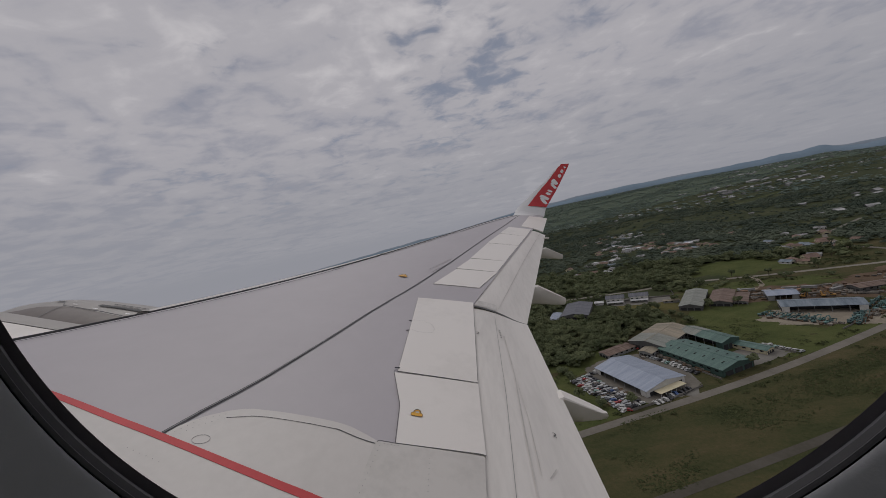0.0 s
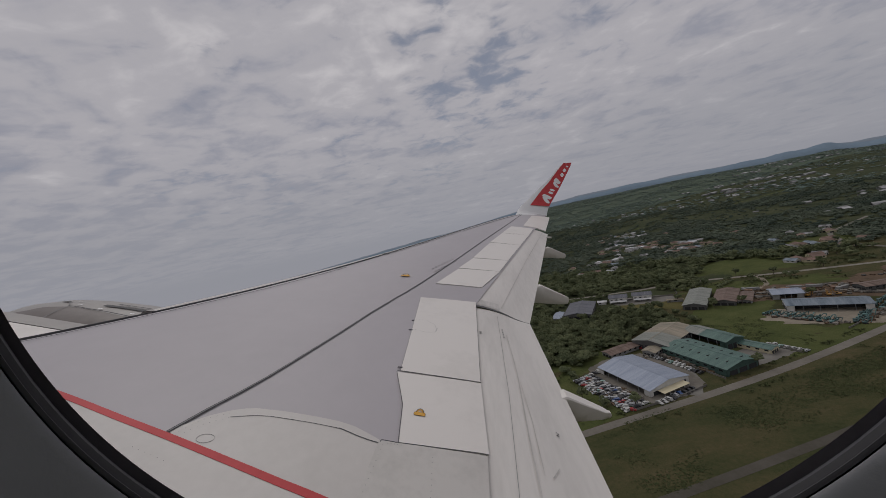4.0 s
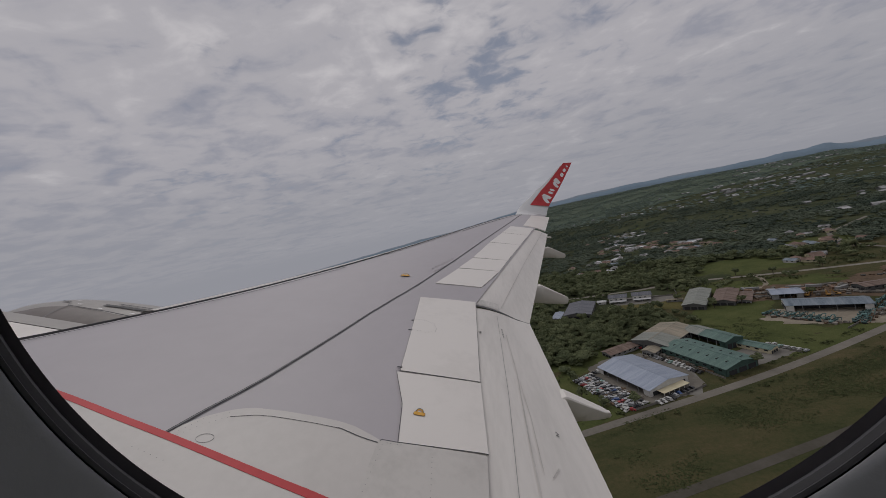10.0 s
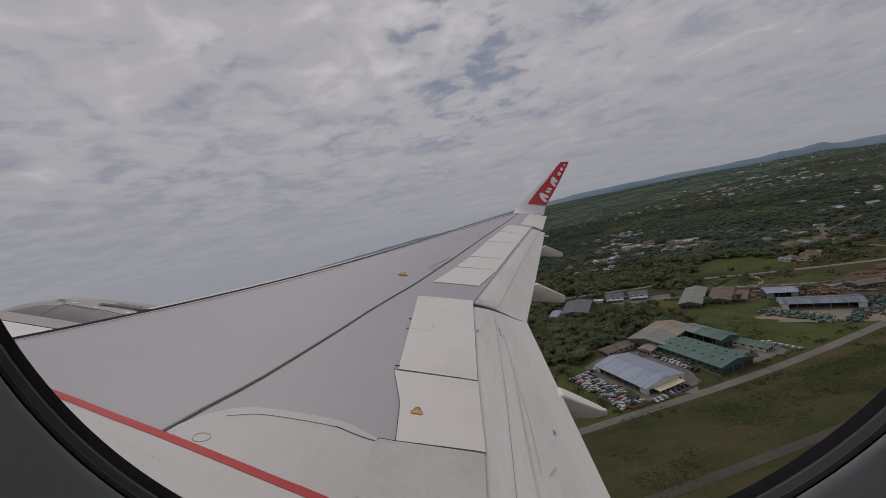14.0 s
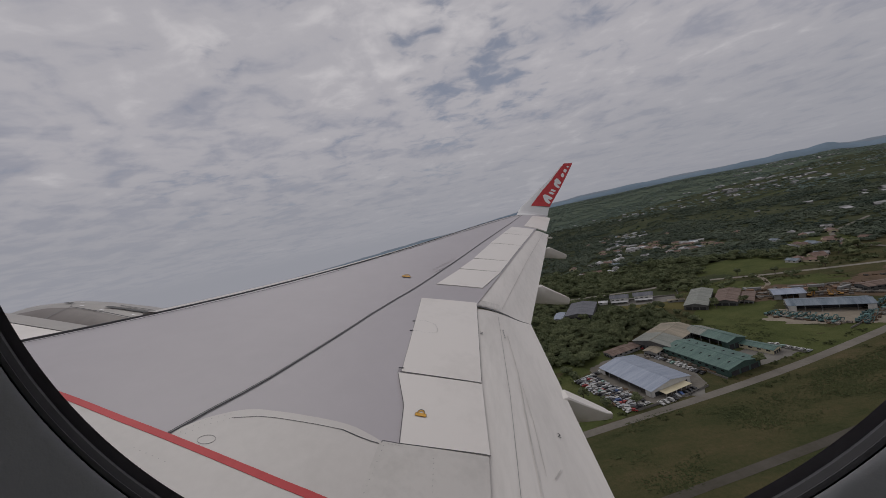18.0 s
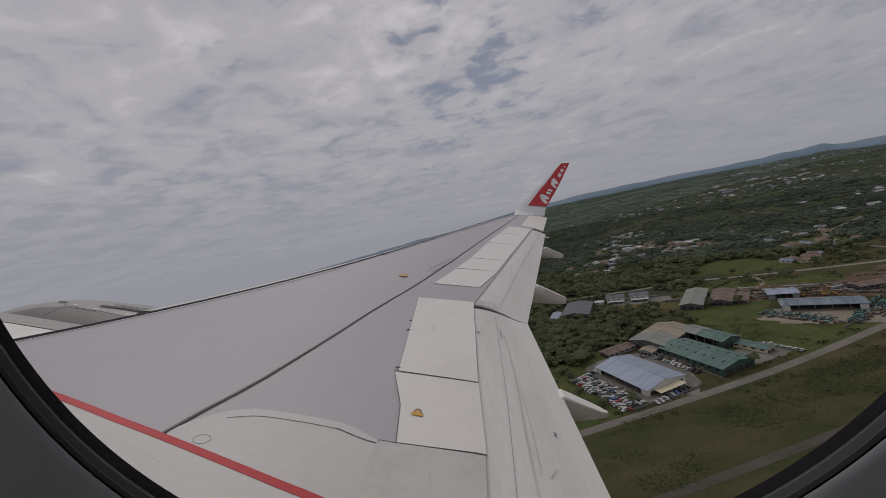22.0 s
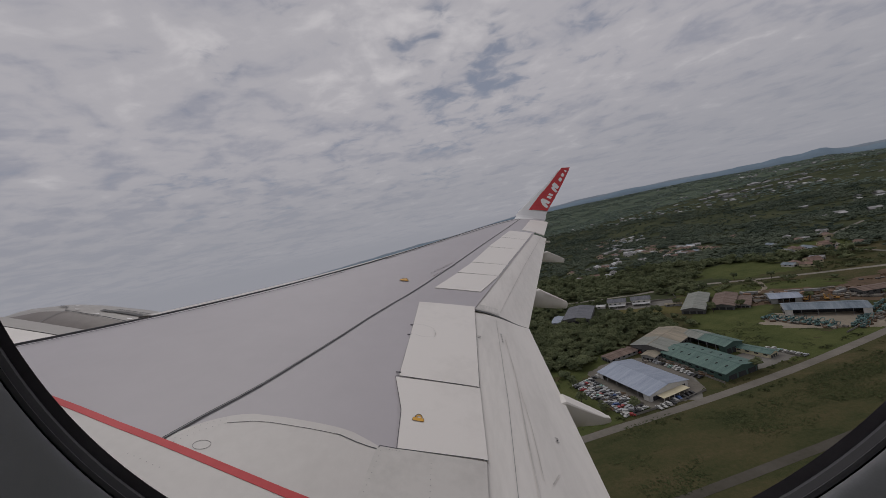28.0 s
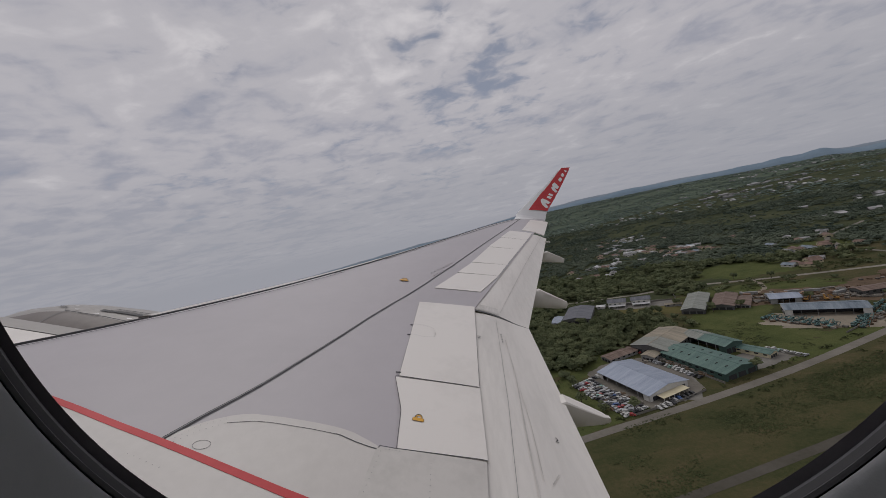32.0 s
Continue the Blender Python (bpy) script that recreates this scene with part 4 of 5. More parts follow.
ribbon("track", [(124, 190), (135, 205), (140, 222)], 7, 0.05, CONCRETE, "concrete yard entrance")
ribbon("track", [(-150, 150), (-110, 205), (-40, 232), (20, 240)], 5, 0.07, GRAVEL, "pale gravel lane between the sheds")
ribbon("track", [(420, 560), (438, 600), (425, 640), (450, 700)], 6, 0.07, GRAVEL, "pale winding village lane")
ribbon("runway", [(640, 108), (2900, 490)], 45, 0.08, ASPHALT, "dark grey asphalt runway", "runway")
for off in (-22, 22):
    ribbon("runway_edge_line", [(645, 109 + off), (2890, 488 + off)], 0.9, 0.12, WHITE_MARK, "worn white runway edge line", "runway marking")
ribbon("runway_shoulder", [(640, 108 + 30), (2900, 490 + 30)], 12, 0.05, TARMAC, "pale paved runway shoulder", "runway")
patch("car_park", 111, 224, 29, 33, 0.12, 0.10, TARMAC, "oil-stained grey car storage yard", 0.10)
patch("yard", 180, 217, 31, 11, 0.18, 0.11, CONCRETE, "bare concrete forecourt", 0.15)
patch("yard", 276, 249, 39, 19, -0.62, 0.10, GRAVEL, "pale gravel machinery yard", 0.18)
patch("yard", 320, 302, 62, 26, -0.55, 0.09, EARTH, "reddish bare earth scrapyard", 0.35)
patch("yard", 420, 300, 60, 22, 0.1, 0.085, EARTH, "reddish bare earth scrapyard", 0.4)
patch("yard", -10, 232, 34, 26, 0.16, 0.10, GRAVEL, "pale gravel yard between tin sheds", 0.3)
patch("yard", 50, 215, 24, 20, 0.2, 0.09, EARTH, "bare earth junk plot", 0.3)
patch("meadow", 215, 247, 34, 30, -0.5, 0.05, MEADOW, "bright green plot of long grass", 0.3)
patch("meadow", 232, 290, 58, 26, 0.75, 0.04, MEADOW, "green plot of rough grass", 0.35)
patch("meadow", 250, 222, 44, 9, 0.26, 0.045, MEADOW, "green verge beside the road", 0.3)
patch("meadow", 310, 350, 70, 22, -0.5, 0.04, MEADOW, "green plot of rough grass", 0.35)
patch("meadow", 66, 222, 12, 25, 0.1, 0.115, MEADOW, "green plot of rough grass", 0.3)
patch("meadow", 100, 262, 34, 14, 0.3, 0.055, MEADOW, "green plot of rough grass", 0.3)
patch("meadow", 60, 188, 40, 6, 0.17, 0.04, MEADOW, "green verge beside the road", 0.3)
patch("meadow", 366, 432, 58, 44, -0.35, 0.05, MEADOW, "bright green pasture", 0.35)
patch("yard", 207, 379, 31, 15, -0.42, 0.09, CONCRETE, "pale concrete apron round the villas", 0.08)
patch("meadow", 212, 352, 38, 18, -0.45, 0.06, DRY_GRASS, "mown yellowish grass beside the houses", 0.25)
patch("meadow", 40, 280, 60, 30, 0.2, 0.05, MEADOW, "bright green pasture", 0.4)
patch("meadow", 520, 470, 40, 26, -0.4, 0.05, MEADOW, "grass clearing among trees", 0.4)
patch("bare_plot", 505, 462, 20, 10, -0.4, 0.09, EARTH, "ploughed brown plot", 0.3)
patch("meadow", 700, 1180, 160, 60, 0.5, 0.05, MEADOW, "long pale green field", 0.4)
patch("meadow", 1100, 1150, 120, 50, 0.3, 0.05, MEADOW, "pale green field", 0.4)
patch("meadow", 1500, 2600, 400, 120, 0.2, 0.05, MEADOW, "far pale green field", 0.4)

# ---- buildings ----


def quad(bm, *pts):
    bm.faces.new([bm.verts.new(p) for p in pts])


def shed(name, cx, cy, length, width, turn, eave, rise, roof_mat, wall_mat, label, over=0.8, front=None, lights=0, group="", doors=3):
    """A gabled hall: ridge along its length; front: the side left open, +1 or -1; lights: roof vents."""
    m = Matrix.Translation((cx, cy, 0)) @ Matrix.Rotation(turn, 4, "Z")
    top_ob = thing(name, m, label, "building", group)
    L, W = length / 2, width / 2
    roofs = roof_mat if isinstance(roof_mat, list) else [roof_mat]
    roof_mat = roofs[-1]
    for sgn in (1, -1):
        if front == sgn:
            for x0 in (-L + 2.2, L - 2.2):
                part("wall", box(bmesh.new(), (4.4, 0.25, eave), (x0, sgn * W, eave / 2)), wall_mat, top_ob)
            for k in range(1, 5):
                part("post", box(bmesh.new(), (0.3, 0.3, eave), (-L + k * length / 5, sgn * W, eave / 2)), WALL_GREY, top_ob)
            # near-black sheet painted for the hall's shaded interior
            part("inner_wall", box(bmesh.new(), (length - 9, 0.2, eave), (0, sgn * W * 0.2, eave / 2)), DARK_OPEN, top_ob)
        else:
            w = part("wall", box(bmesh.new(), (length, 0.25, eave), (0, sgn * W, eave / 2)), wall_mat, top_ob)
            for k in range(int(length / 5)):
                part("window", box(bmesh.new(), (2.2, 0.1, 1.0), (-L + 2.5 + k * 5.0, sgn * (W + 0.12), eave * 0.62)), GLASS_DARK, w)
        bm = bmesh.new()
        for x in (-0.125, 0.125):
            bm.faces.new([bm.verts.new((sgn * L + x, y, z)) for y, z in ((-W, 0), (W, 0), (W, eave), (0, eave + rise), (-W, eave))])
        gable = part("wall", bm, wall_mat, top_ob)
        for k in range(doors):
            y = (k - (doors - 1) / 2) * width / (doors + 0.3)
            part("door", box(bmesh.new(), (0.12, width / (doors + 1.2), eave * 0.62), (sgn * (L + 0.16), y, eave * 0.31)), DARK_OPEN, gable)
        n_sheet = max(3, int(length / 6))
        for k in range(n_sheet):
            wide = (length + 2 * over) / n_sheet
            bm = bmesh.new()
            x0, x1 = -L - over + k * wide, -L - over + (k + 1) * wide - 0.03
            low = eave - rise * over / W
            dz = 0.02 * (k % 2)
            a = [(x0, sgn * (W + over), low + 0.12 + dz), (x1, sgn * (W + over), low + 0.12 + dz), (x1, 0, eave + rise + 0.12 + dz), (x0, 0, eave + rise + 0.12 + dz)]
            quad(bm, *a)
            quad(bm, *[(x, y, z - 0.12) for x, y, z in a])
            quad(bm, a[0], a[1], (a[1][0], a[1][1], a[1][2] - 0.12), (a[0][0], a[0][1], a[0][2] - 0.12))
            if k in (0, n_sheet - 1):
                e = (a[0], a[3]) if k == 0 else (a[1], a[2])
                quad(bm, e[0], e[1], (e[1][0], e[1][1], e[1][2] - 0.12), (e[0][0], e[0][1], e[0][2] - 0.12))
            part("roof_sheet", bm, roofs[k * len(roofs) // n_sheet], top_ob)
    part("ridge_cap", box(bmesh.new(), (length + 2 * over, 0.6, 0.14), (0, 0, eave + rise + 0.16), 0, 0.04), roof_mat, top_ob)
    for k in range(lights):
        x = -L + (k + 0.7) * length / (lights + 0.4)
        part("roof_vent", box(bmesh.new(), (0.55, 2.4, 0.4), (x, W * 0.45, eave + rise * 0.55 + 0.25), 0, 0.1), DARK_OPEN, top_ob)
        part("roof_vent", box(bmesh.new(), (0.55, 2.4, 0.4), (x, -W * 0.45, eave + rise * 0.55 + 0.25), 0, 0.1), DARK_OPEN, top_ob)
    return top_ob


AX = math.radians(-75)
grey_hall = shed("warehouse", 111, 222, 43, 30, AX, 4.3, 2.6, ROOF_BLUE_GREY, WALL_WHITE, "large warehouse with a pale blue-grey sheet roof", front=-1)
part("canopy", box(bmesh.new(), (5, 20, 0.15), (24.5, 0, 2.9), 0, 0.03), WALL_CREAM, grey_hall, "cream entrance canopy")
for k in range(6):
    part("canopy_post", box(bmesh.new(), (0.2, 0.2, 2.9), (26.6, -9.5 + 3.8 * k, 1.45)), WALL_WHITE, grey_hall)
shed("warehouse", 159.5, 226, 46, 25, math.radians(-78), 5.0, 2.4, ROOF_GREEN, WALL_GREEN, "long factory hall with a green ridged roof and vents", lights=7)
shed("warehouse", 183, 250, 34, 15, math.radians(-80), 6.2, 2.0, [ROOF_OLIVE, ROOF_GREEN, ROOF_GREEN], WALL_GREEN, "factory hall with a green weathered roof", front=-1)
shed("warehouse", 158, 267, 44, 27, math.radians(30), 6.0, 2.4, [ROOF_OLIVE, ROOF_TAN, ROOF_TAN], WALL_SHADED, "old factory hall with a faded rust-stained roof")
shed("lean_to", 141, 252, 20, 9, math.radians(30), 4.0, 1.0, ROOF_TAN, WALL_GREY, "low lean-to with a faded tin roof")
shed("lean_to", 120, 264, 26, 10, math.radians(15), 3.0, 0.8, ROOF_RUST, WALL_GREY, "low open shed with a dark rusty roof")
shed("office", 194, 226, 20, 8, math.radians(-70), 3.2, 0.9, ROOF_GREEN, WALL_CREAM, "low office with a teal roof and cream walls")
shed("warehouse", 287, 265, 46, 19, math.radians(-37), 5.2, 2.0, ROOF_DARK_BLUE, WALL_WHITE, "open-fronted machinery hall with a weathered blue roof", front=-1)
shed("warehouse", 294, 303, 20, 18, math.radians(-33), 5.0, 1.8, ROOF_BLUE_GREY, WALL_GREY, "small hall with a pale blue tin roof", front=-1)
shed("barn", 241, 339, 58, 18, math.radians(47), 4.5, 2.0, ROOF_OLIVE, WALL_SHADED, "long barn with an olive-grey roof")
shed("barn", 261, 328, 44, 17, math.radians(45), 4.0, 1.8, ROOF_RUST, WALL_SHADED, "long barn with a rusty brown roof")
shed("barn", 271, 318, 30, 10, math.radians(45), 2.6, 0.8, ROOF_RUST, WALL_GREY, "low rusty tin shed")
shed("hall", 137.5, 382, 48, 28, math.radians(60), 5.0, 2.2, ROOF_DARK, WALL_SHADED, "hall with a dark grey-blue roof among trees")
shed("lean_to", 110, 378, 24, 9, math.radians(60), 3.4, 0.9, ROOF_BLUE_GREY, WALL_GREY, "pale tin lean-to beside the dark hall")
for vx, vy in ((187, 392), (209.5, 382.5)):
    villa = shed("villa", vx, vy, 18.5, 12, math.radians(-28), 6.4, 2.2, ROOF_DARK, WALL_WHITE, "white villa with a dark hipped roof", over=0.9, doors=1)
    for k in range(3):
        part("garage_door", box(bmesh.new(), (3.4, 0.12, 2.5), (-6 + 6.0 * k, -6.2, 1.25)), WALL_GREY, villa, "grey roller door")
    awning = box(bmesh.new(), (17.0, 4.6, 0.14), (0, -8.6, 3.2))
    bmesh.ops.rotate(awning, verts=awning.verts, cent=(0, -6.3, 3.2), matrix=Matrix.Rotation(0.12, 3, "X"))
    part("awning", awning, ROOF_PALE, villa, "white tin carport roof")
    for px in (-8.2, 0, 8.2):
        part("awning_post", box(bmesh.new(), (0.16, 0.16, 2.9), (px, -10.5, 1.5)), WALL_WHITE, villa)
shed("garage", 170, 397, 9, 7, math.radians(-30), 3.0, 0.8, ROOF_PALE, WALL_WHITE, "small garage with a white roof", doors=1)
shed("shed", 226, 352, 14, 4, math.radians(-30), 2.6, 0.5, ROOF_TAN, WALL_GREY, "low tin shed in the grass", doors=1)
shed("workshop", 360, 279, 46, 12, math.radians(-10), 4.2, 1.2, ROOF_RUST, WALL_SHADED, "long workshop with a rusty tin roof")
shed("kiosk", 330, 246, 14, 9, math.radians(-12), 3.4, 1.2, ROOF_TAN, WALL_CREAM, "roadside shop with a tan roof", doors=1)
shed("kiosk", 345, 250, 10, 7, math.radians(-12), 3.2, 0.9, ROOF_PALE, WALL_WHITE, "small white roadside store", doors=1)
shed("warehouse", -46, 252, 26, 18, math.radians(-30), 5.5, 2.2, ROOF_BLUE, WALL_GREY, "shed with a bright blue tin roof", front=-1)
shed("shed", -66, 240, 18, 9, math.radians(-30), 4, 1, ROOF_PALE, WALL_GREY, "tin shed with a pale roof")
shed("shed", -50, 228, 18, 8, math.radians(-30), 4, 1, ROOF_RUST, WALL_GREY, "tin shed with an orange-brown rusty roof")
shed("shed", -24, 248, 16, 12, math.radians(-30), 4, 1.2, ROOF_PALE, WALL_GREY, "tin shed with a pale blue roof")
shed("shed", -30, 262, 26, 8, math.radians(-30), 4, 1.2, ROOF_TAN, WALL_GREY, "tin shed with a tan roof")
shed("shed", 0, 236, 14, 9, math.radians(10), 3.5, 1, ROOF_TAN, WALL_GREY, "tin shed with a tan rusty roof")
shed("shed", -100, 214, 20, 12, math.radians(8), 4, 1.2, ROOF_DARK_BLUE, WALL_GREEN, "tin shed with a mossy teal roof")
shed("shed", -96, 236, 16, 9, math.radians(8), 4, 1.2, ROOF_PALE, WALL_GREY, "tin shed with a pale grey roof")
shed("shed", -128, 226, 14, 9, math.radians(-30), 4, 1.2, ROOF_OLIVE, WALL_GREY, "tin shed with an olive roof")
shed("house", -140, 256, 11, 8, math.radians(20), 3.2, 1.6, ROOF_TAN, WALL_CREAM, "small house with a yellowish roof", doors=1)
shed("house", -160, 274, 12, 9, math.radians(20), 3.2, 1.6, ROOF_PALE, WALL_WHITE, "small house with a pale roof", doors=1)
shed("house", -130, 290, 16, 9, math.radians(10), 3.2, 1.6, ROOF_TILE, WALL_CREAM, "house with a red roof", doors=1)
shed("market_hall", -170, 352, 66, 10, math.radians(10), 4, 1.2, ROOF_PALE, WALL_WHITE, "long low hall with a pale roof")
shed("market_hall", -160, 372, 40, 8, math.radians(10), 4, 1.2, ROOF_OLIVE, WALL_WHITE, "long low hall with a grey roof")
shed("block", -90, 372, 20, 10, math.radians(10), 8, 1.2, ROOF_PALE, WALL_WHITE, "two-storey white concrete office block")
# airport halls beside the runway


def arched_hangar(cx, cy, span, length, turn, h):
    ob = thing("hangar", Matrix.Translation((cx, cy, 0)) @ Matrix.Rotation(turn, 4, "Z"), "grey arched aircraft hangar with a dark open front", "hangar")
    arc = [(-span / 2 + span * i / 16, 7 + h * math.sin(math.pi * i / 16)) for i in range(17)]
    part("roof", grid_mesh([[(x, y, z + dz) for x, z in arc] for y, dz in ((-length / 2, 0), (length / 2, 0))]), ROOF_OLIVE, ob, "", True)
    for y in (-length / 2 + 1, length / 2 - 1):
        bm = bmesh.new()
        bm.faces.new([bm.verts.new((x, y, z)) for x, z in [(-span / 2, 0)] + arc + [(span / 2, 0)]])
        part("end_wall", bm, WALL_GREY, ob)
    part("doorway", box(bmesh.new(), (span * 0.62, 0.4, 8), (0, -length / 2 + 0.7, 4)), DARK_OPEN, ob)
    for sx in (-1, 1):
        part("door", box(bmesh.new(), (span * 0.14, 0.4, 8), (sx * span * 0.39, -length / 2 + 0.6, 4)), WALL_WHITE, ob)
        part("side_wall", box(bmesh.new(), (0.4, length, 7), (sx * span / 2, 0, 3.5)), WALL_GREY, ob)


arched_hangar(1560, 640, 62, 50, 0.17, 8)
shed("hangar", 1690, 668, 90, 50, 0.17, 12, 3, ROOF_OLIVE, WALL_GREY, "flat grey maintenance hangar with pale doors")
for x, y, l, rm, lab in ((1180, 590, 60, ROOF_PALE, "long low terminal shed with a pale roof"), (1060, 566, 50, ROOF_BLUE, "two-storey school block with a blue roof"), (960, 560, 44, ROOF_PALE, "long low barrack with a white roof"), (1900, 690, 70, ROOF_PALE, "long terminal shed with a pale roof"), (2100, 730, 60, ROOF_PALE, "terminal shed with a pale roof")):
    shed("terminal", x, y, l, 14, 0.17, 5, 1.8, rm, WALL_WHITE, lab)

# boundary walls
for pts, h in (([(86, 188), (120, 192.5), (136, 197)], 1.3), ([(258, 226), (272, 230.5)], 1.2), ([(280, 233), (312, 242)], 1.2), ([(176, 399), (191, 392), (216, 382), (243, 371), (259, 404)], 1.6), ([(196, 243), (205, 222), (208, 209)], 1.5), ([(139.8, 246.4), (149.8, 199.4)], 1.2)):
    rows_w = along(pts, 14)
    ob = thing("boundary_wall", Matrix.Translation((*pts[0], 0)), "low pale concrete boundary wall", "wall")
    for (x0, y0), (x1, y1) in zip(rows_w, rows_w[1:]):
        d = math.hypot(x1 - x0, y1 - y0)
        part("wall_panel", box(bmesh.new(), (d - 0.05, 0.2, h), ((x0 + x1) / 2 - pts[0][0], (y0 + y1) / 2 - pts[0][1], h / 2), math.atan2(y1 - y0, x1 - x0)), CONCRETE, ob)

# ---- vehicles and machines ----


def car_shape(name, paint, label, long=4.4, tall=1.45, van=False):
    ob = thing(name, Matrix(), label, "car", "parked vehicles")
    L = long / 2
    side = [(-L, 0.35), (-L, 0.85), (-L * 0.62, 0.95), (-L * 0.42, tall), (L * (0.85 if van else 0.30), tall), (L * (0.98 if van else 0.55), 0.95), (L, 0.80), (L, 0.35)]
    bm = grid_mesh([[(x, y * (0.84 if z > 1.0 else 1), z) for x, z in side] for y in (-0.85, 0.85)])
    bm.verts.ensure_lookup_table()
    for k in (0, 8):
        bm.faces.new([bm.verts[k + i] for i in range(8)])
    part("body", bm, paint, ob)
    part("glazing", box(bmesh.new(), (long * 0.52, 1.62, 0.34), (-0.1 * L if not van else 0.1, 0, tall - 0.33), 0, 0.05), GLASS_DARK, ob)
    for sx in (-0.62, 0.62):
        for sy in (-0.8, 0.8):
            bm = bmesh.new()
            bmesh.ops.create_cone(bm, cap_ends=True, segments=10, radius1=0.32, radius2=0.32, depth=0.22, matrix=Matrix.Translation((L * sx, sy, 0.32)) @ Matrix.Rotation(math.pi / 2, 4, "X"))
            part("wheel", bm, TYRE, ob)
    return ob


PAINTS = [("white", (0.40, 0.40, 0.385), (0.52, 0.52, 0.50)), ("silver", (0.32, 0.33, 0.34), (0.40, 0.41, 0.42)), ("black", (0.02, 0.02, 0.022), (0.04, 0.04, 0.042)), ("red", (0.30, 0.03, 0.03), (0.38, 0.05, 0.05)), ("blue", (0.04, 0.08, 0.20), (0.06, 0.11, 0.26)), ("pale_green", (0.22, 0.34, 0.30), (0.28, 0.42, 0.37))]
models = []
for cname, c1, c2 in PAINTS:
    pm = mat(cname + "_car_paint", c1, c2, 0.8, 0.3)
    for van in (False, True):
        word = "van" if van else "car"
        models.append(car_shape("parked_" + word, pm, cname.replace("_", " ") + " used " + word + " standing in a storage yard", 4.4, 1.8 if van else 1.45, van))
spots = []
ca, sa = math.cos(AX), math.sin(AX)


def yard_spot(u, v):
    return 109 + u * ca - v * sa, 220 + u * sa + v * ca


for row in range(6):
    for k in range(17):
        spots.append((*yard_spot(-23 + k * 2.9 + RNG.normal(0, 0.4), -20.5 - row * 2.45 + RNG.normal(0, 0.3)), AX + RNG.normal(1.2, 0.35)))
for k in range(12):
    spots.append((*yard_spot(-20 + k * 3.4, 16.5 + RNG.normal(0, 0.3)), AX + 1.57 + RNG.normal(0, 0.1)))
for k in range(13):
    spots.append((134.5 + k * 0.75 + RNG.normal(0, 0.3), 246 - k * 2.9, AX + 1.57 + RNG.normal(0, 0.15)))
for k in range(9):
    spots.append((*yard_spot(27.5 + RNG.normal(0, 0.4), -14 + k * 3.2), AX + RNG.normal(0, 0.1)))
for k in range(10):
    spots.append((*yard_spot(-24.5 + RNG.normal(0, 0.5), -16 + k * 3.0), AX + RNG.normal(0, 0.3)))
for k in range(7):
    spots.append((204 + k * 1.2, 228 - k * 3.0, 0.2 + RNG.normal(0, 0.1)))
for x, y, a in ((-4, 167, 0.17), (420, 275, 0.6), (463, 310, 0.9), (475, 330, 1.0)):
    spots.append((x, y, a))
used = set()
weights = np.array([5.5, 2.5, 4, 0.8, 4, 1.5, 1.0, 0.3, 0.8, 0.2, 0.5, 0.6])
for x, y, a in spots:
    i = int(RNG.choice(12, p=weights / weights.sum()))
    m = Matrix.Translation((x, y, 0.14)) @ Matrix.Rotation(a, 4, "Z")
    if i in used:
        copy_thing(models[i], m)
    else:
        models[i].matrix_world = m
        used.add(i)
for i, ob in enumerate(models):
    if i not in used:
        ob.matrix_world = Matrix.Translation((118 + i * 2.6, 262, 0.14))


def beam(bm, a, b, w, h):
    a, b = Vector(a), Vector(b)
    d = b - a
    m = Matrix.Translation((a + b) / 2) @ d.to_track_quat("X", "Z").to_matrix().to_4x4() @ Matrix.Diagonal((d.length, w, h, 1))
    bmesh.ops.create_cube(bm, size=1, matrix=m)
    return bm


def excavator(paint, label):
    ob = thing("excavator", Matrix(), label, "excavator", "stored excavators")
    for sy in (-1.1, 1.1):
        part("track", box(bmesh.new(), (3.6, 0.6, 0.8), (0, sy, 0.42), 0, 0.25), TYRE, ob)
    part("undercarriage", box(bmesh.new(), (1.6, 1.8, 0.5), (0, 0, 0.7)), RUST_STEEL, ob)
    part("house", box(bmesh.new(), (3.0, 2.4, 1.1), (-0.5, 0, 1.5), 0, 0.12), paint, ob)
    cab = part("cab", box(bmesh.new(), (1.4, 1.0, 1.6), (0.5, 0.75, 2.2), 0, 0.1), paint, ob)
    part("windscreen", box(bmesh.new(), (1.2, 1.04, 0.8), (0.62, 0.75, 2.5)), GLASS_DARK, cab)
    part("boom", beam(beam(bmesh.new(), (0.8, -0.2, 1.6), (2.6, -0.2, 4.3), 0.45, 0.6), (2.5, -0.2, 4.2), (4.6, -0.2, 4.0), 0.42, 0.5), paint, ob)
    part("stick", beam(bmesh.new(), (4.5, -0.2, 4.1), (3.6, -0.2, 1.5), 0.35, 0.4), paint, ob)
    part("bucket", box(bmesh.new(), (1.0, 1.1, 0.9), (3.4, -0.2, 1.0), 0, 0.15), RUST_STEEL, ob)
    return ob


digger = excavator(TEAL_STEEL, "teal tracked excavator with its arm folded")
first = True
lots = [(247 + k * 1.7 + r * 3.6 + RNG.normal(0, 0.5), 274 - k * 4.4 + r * 0.8 + RNG.normal(0, 0.5)) for k in range(9) for r in range(3)]
lots += [(270 + k * 3.6 + r * 2.0, 232 + k * 2.0 - r * 3.2 + RNG.normal(0, 0.4)) for k in range(6) for r in range(2)]
lots += [(303 + k * 4.0 + r * 1.5, 248 + k * 1.8 - r * 4.5 + RNG.normal(0, 0.4)) for k in range(7) for r in range(3)]
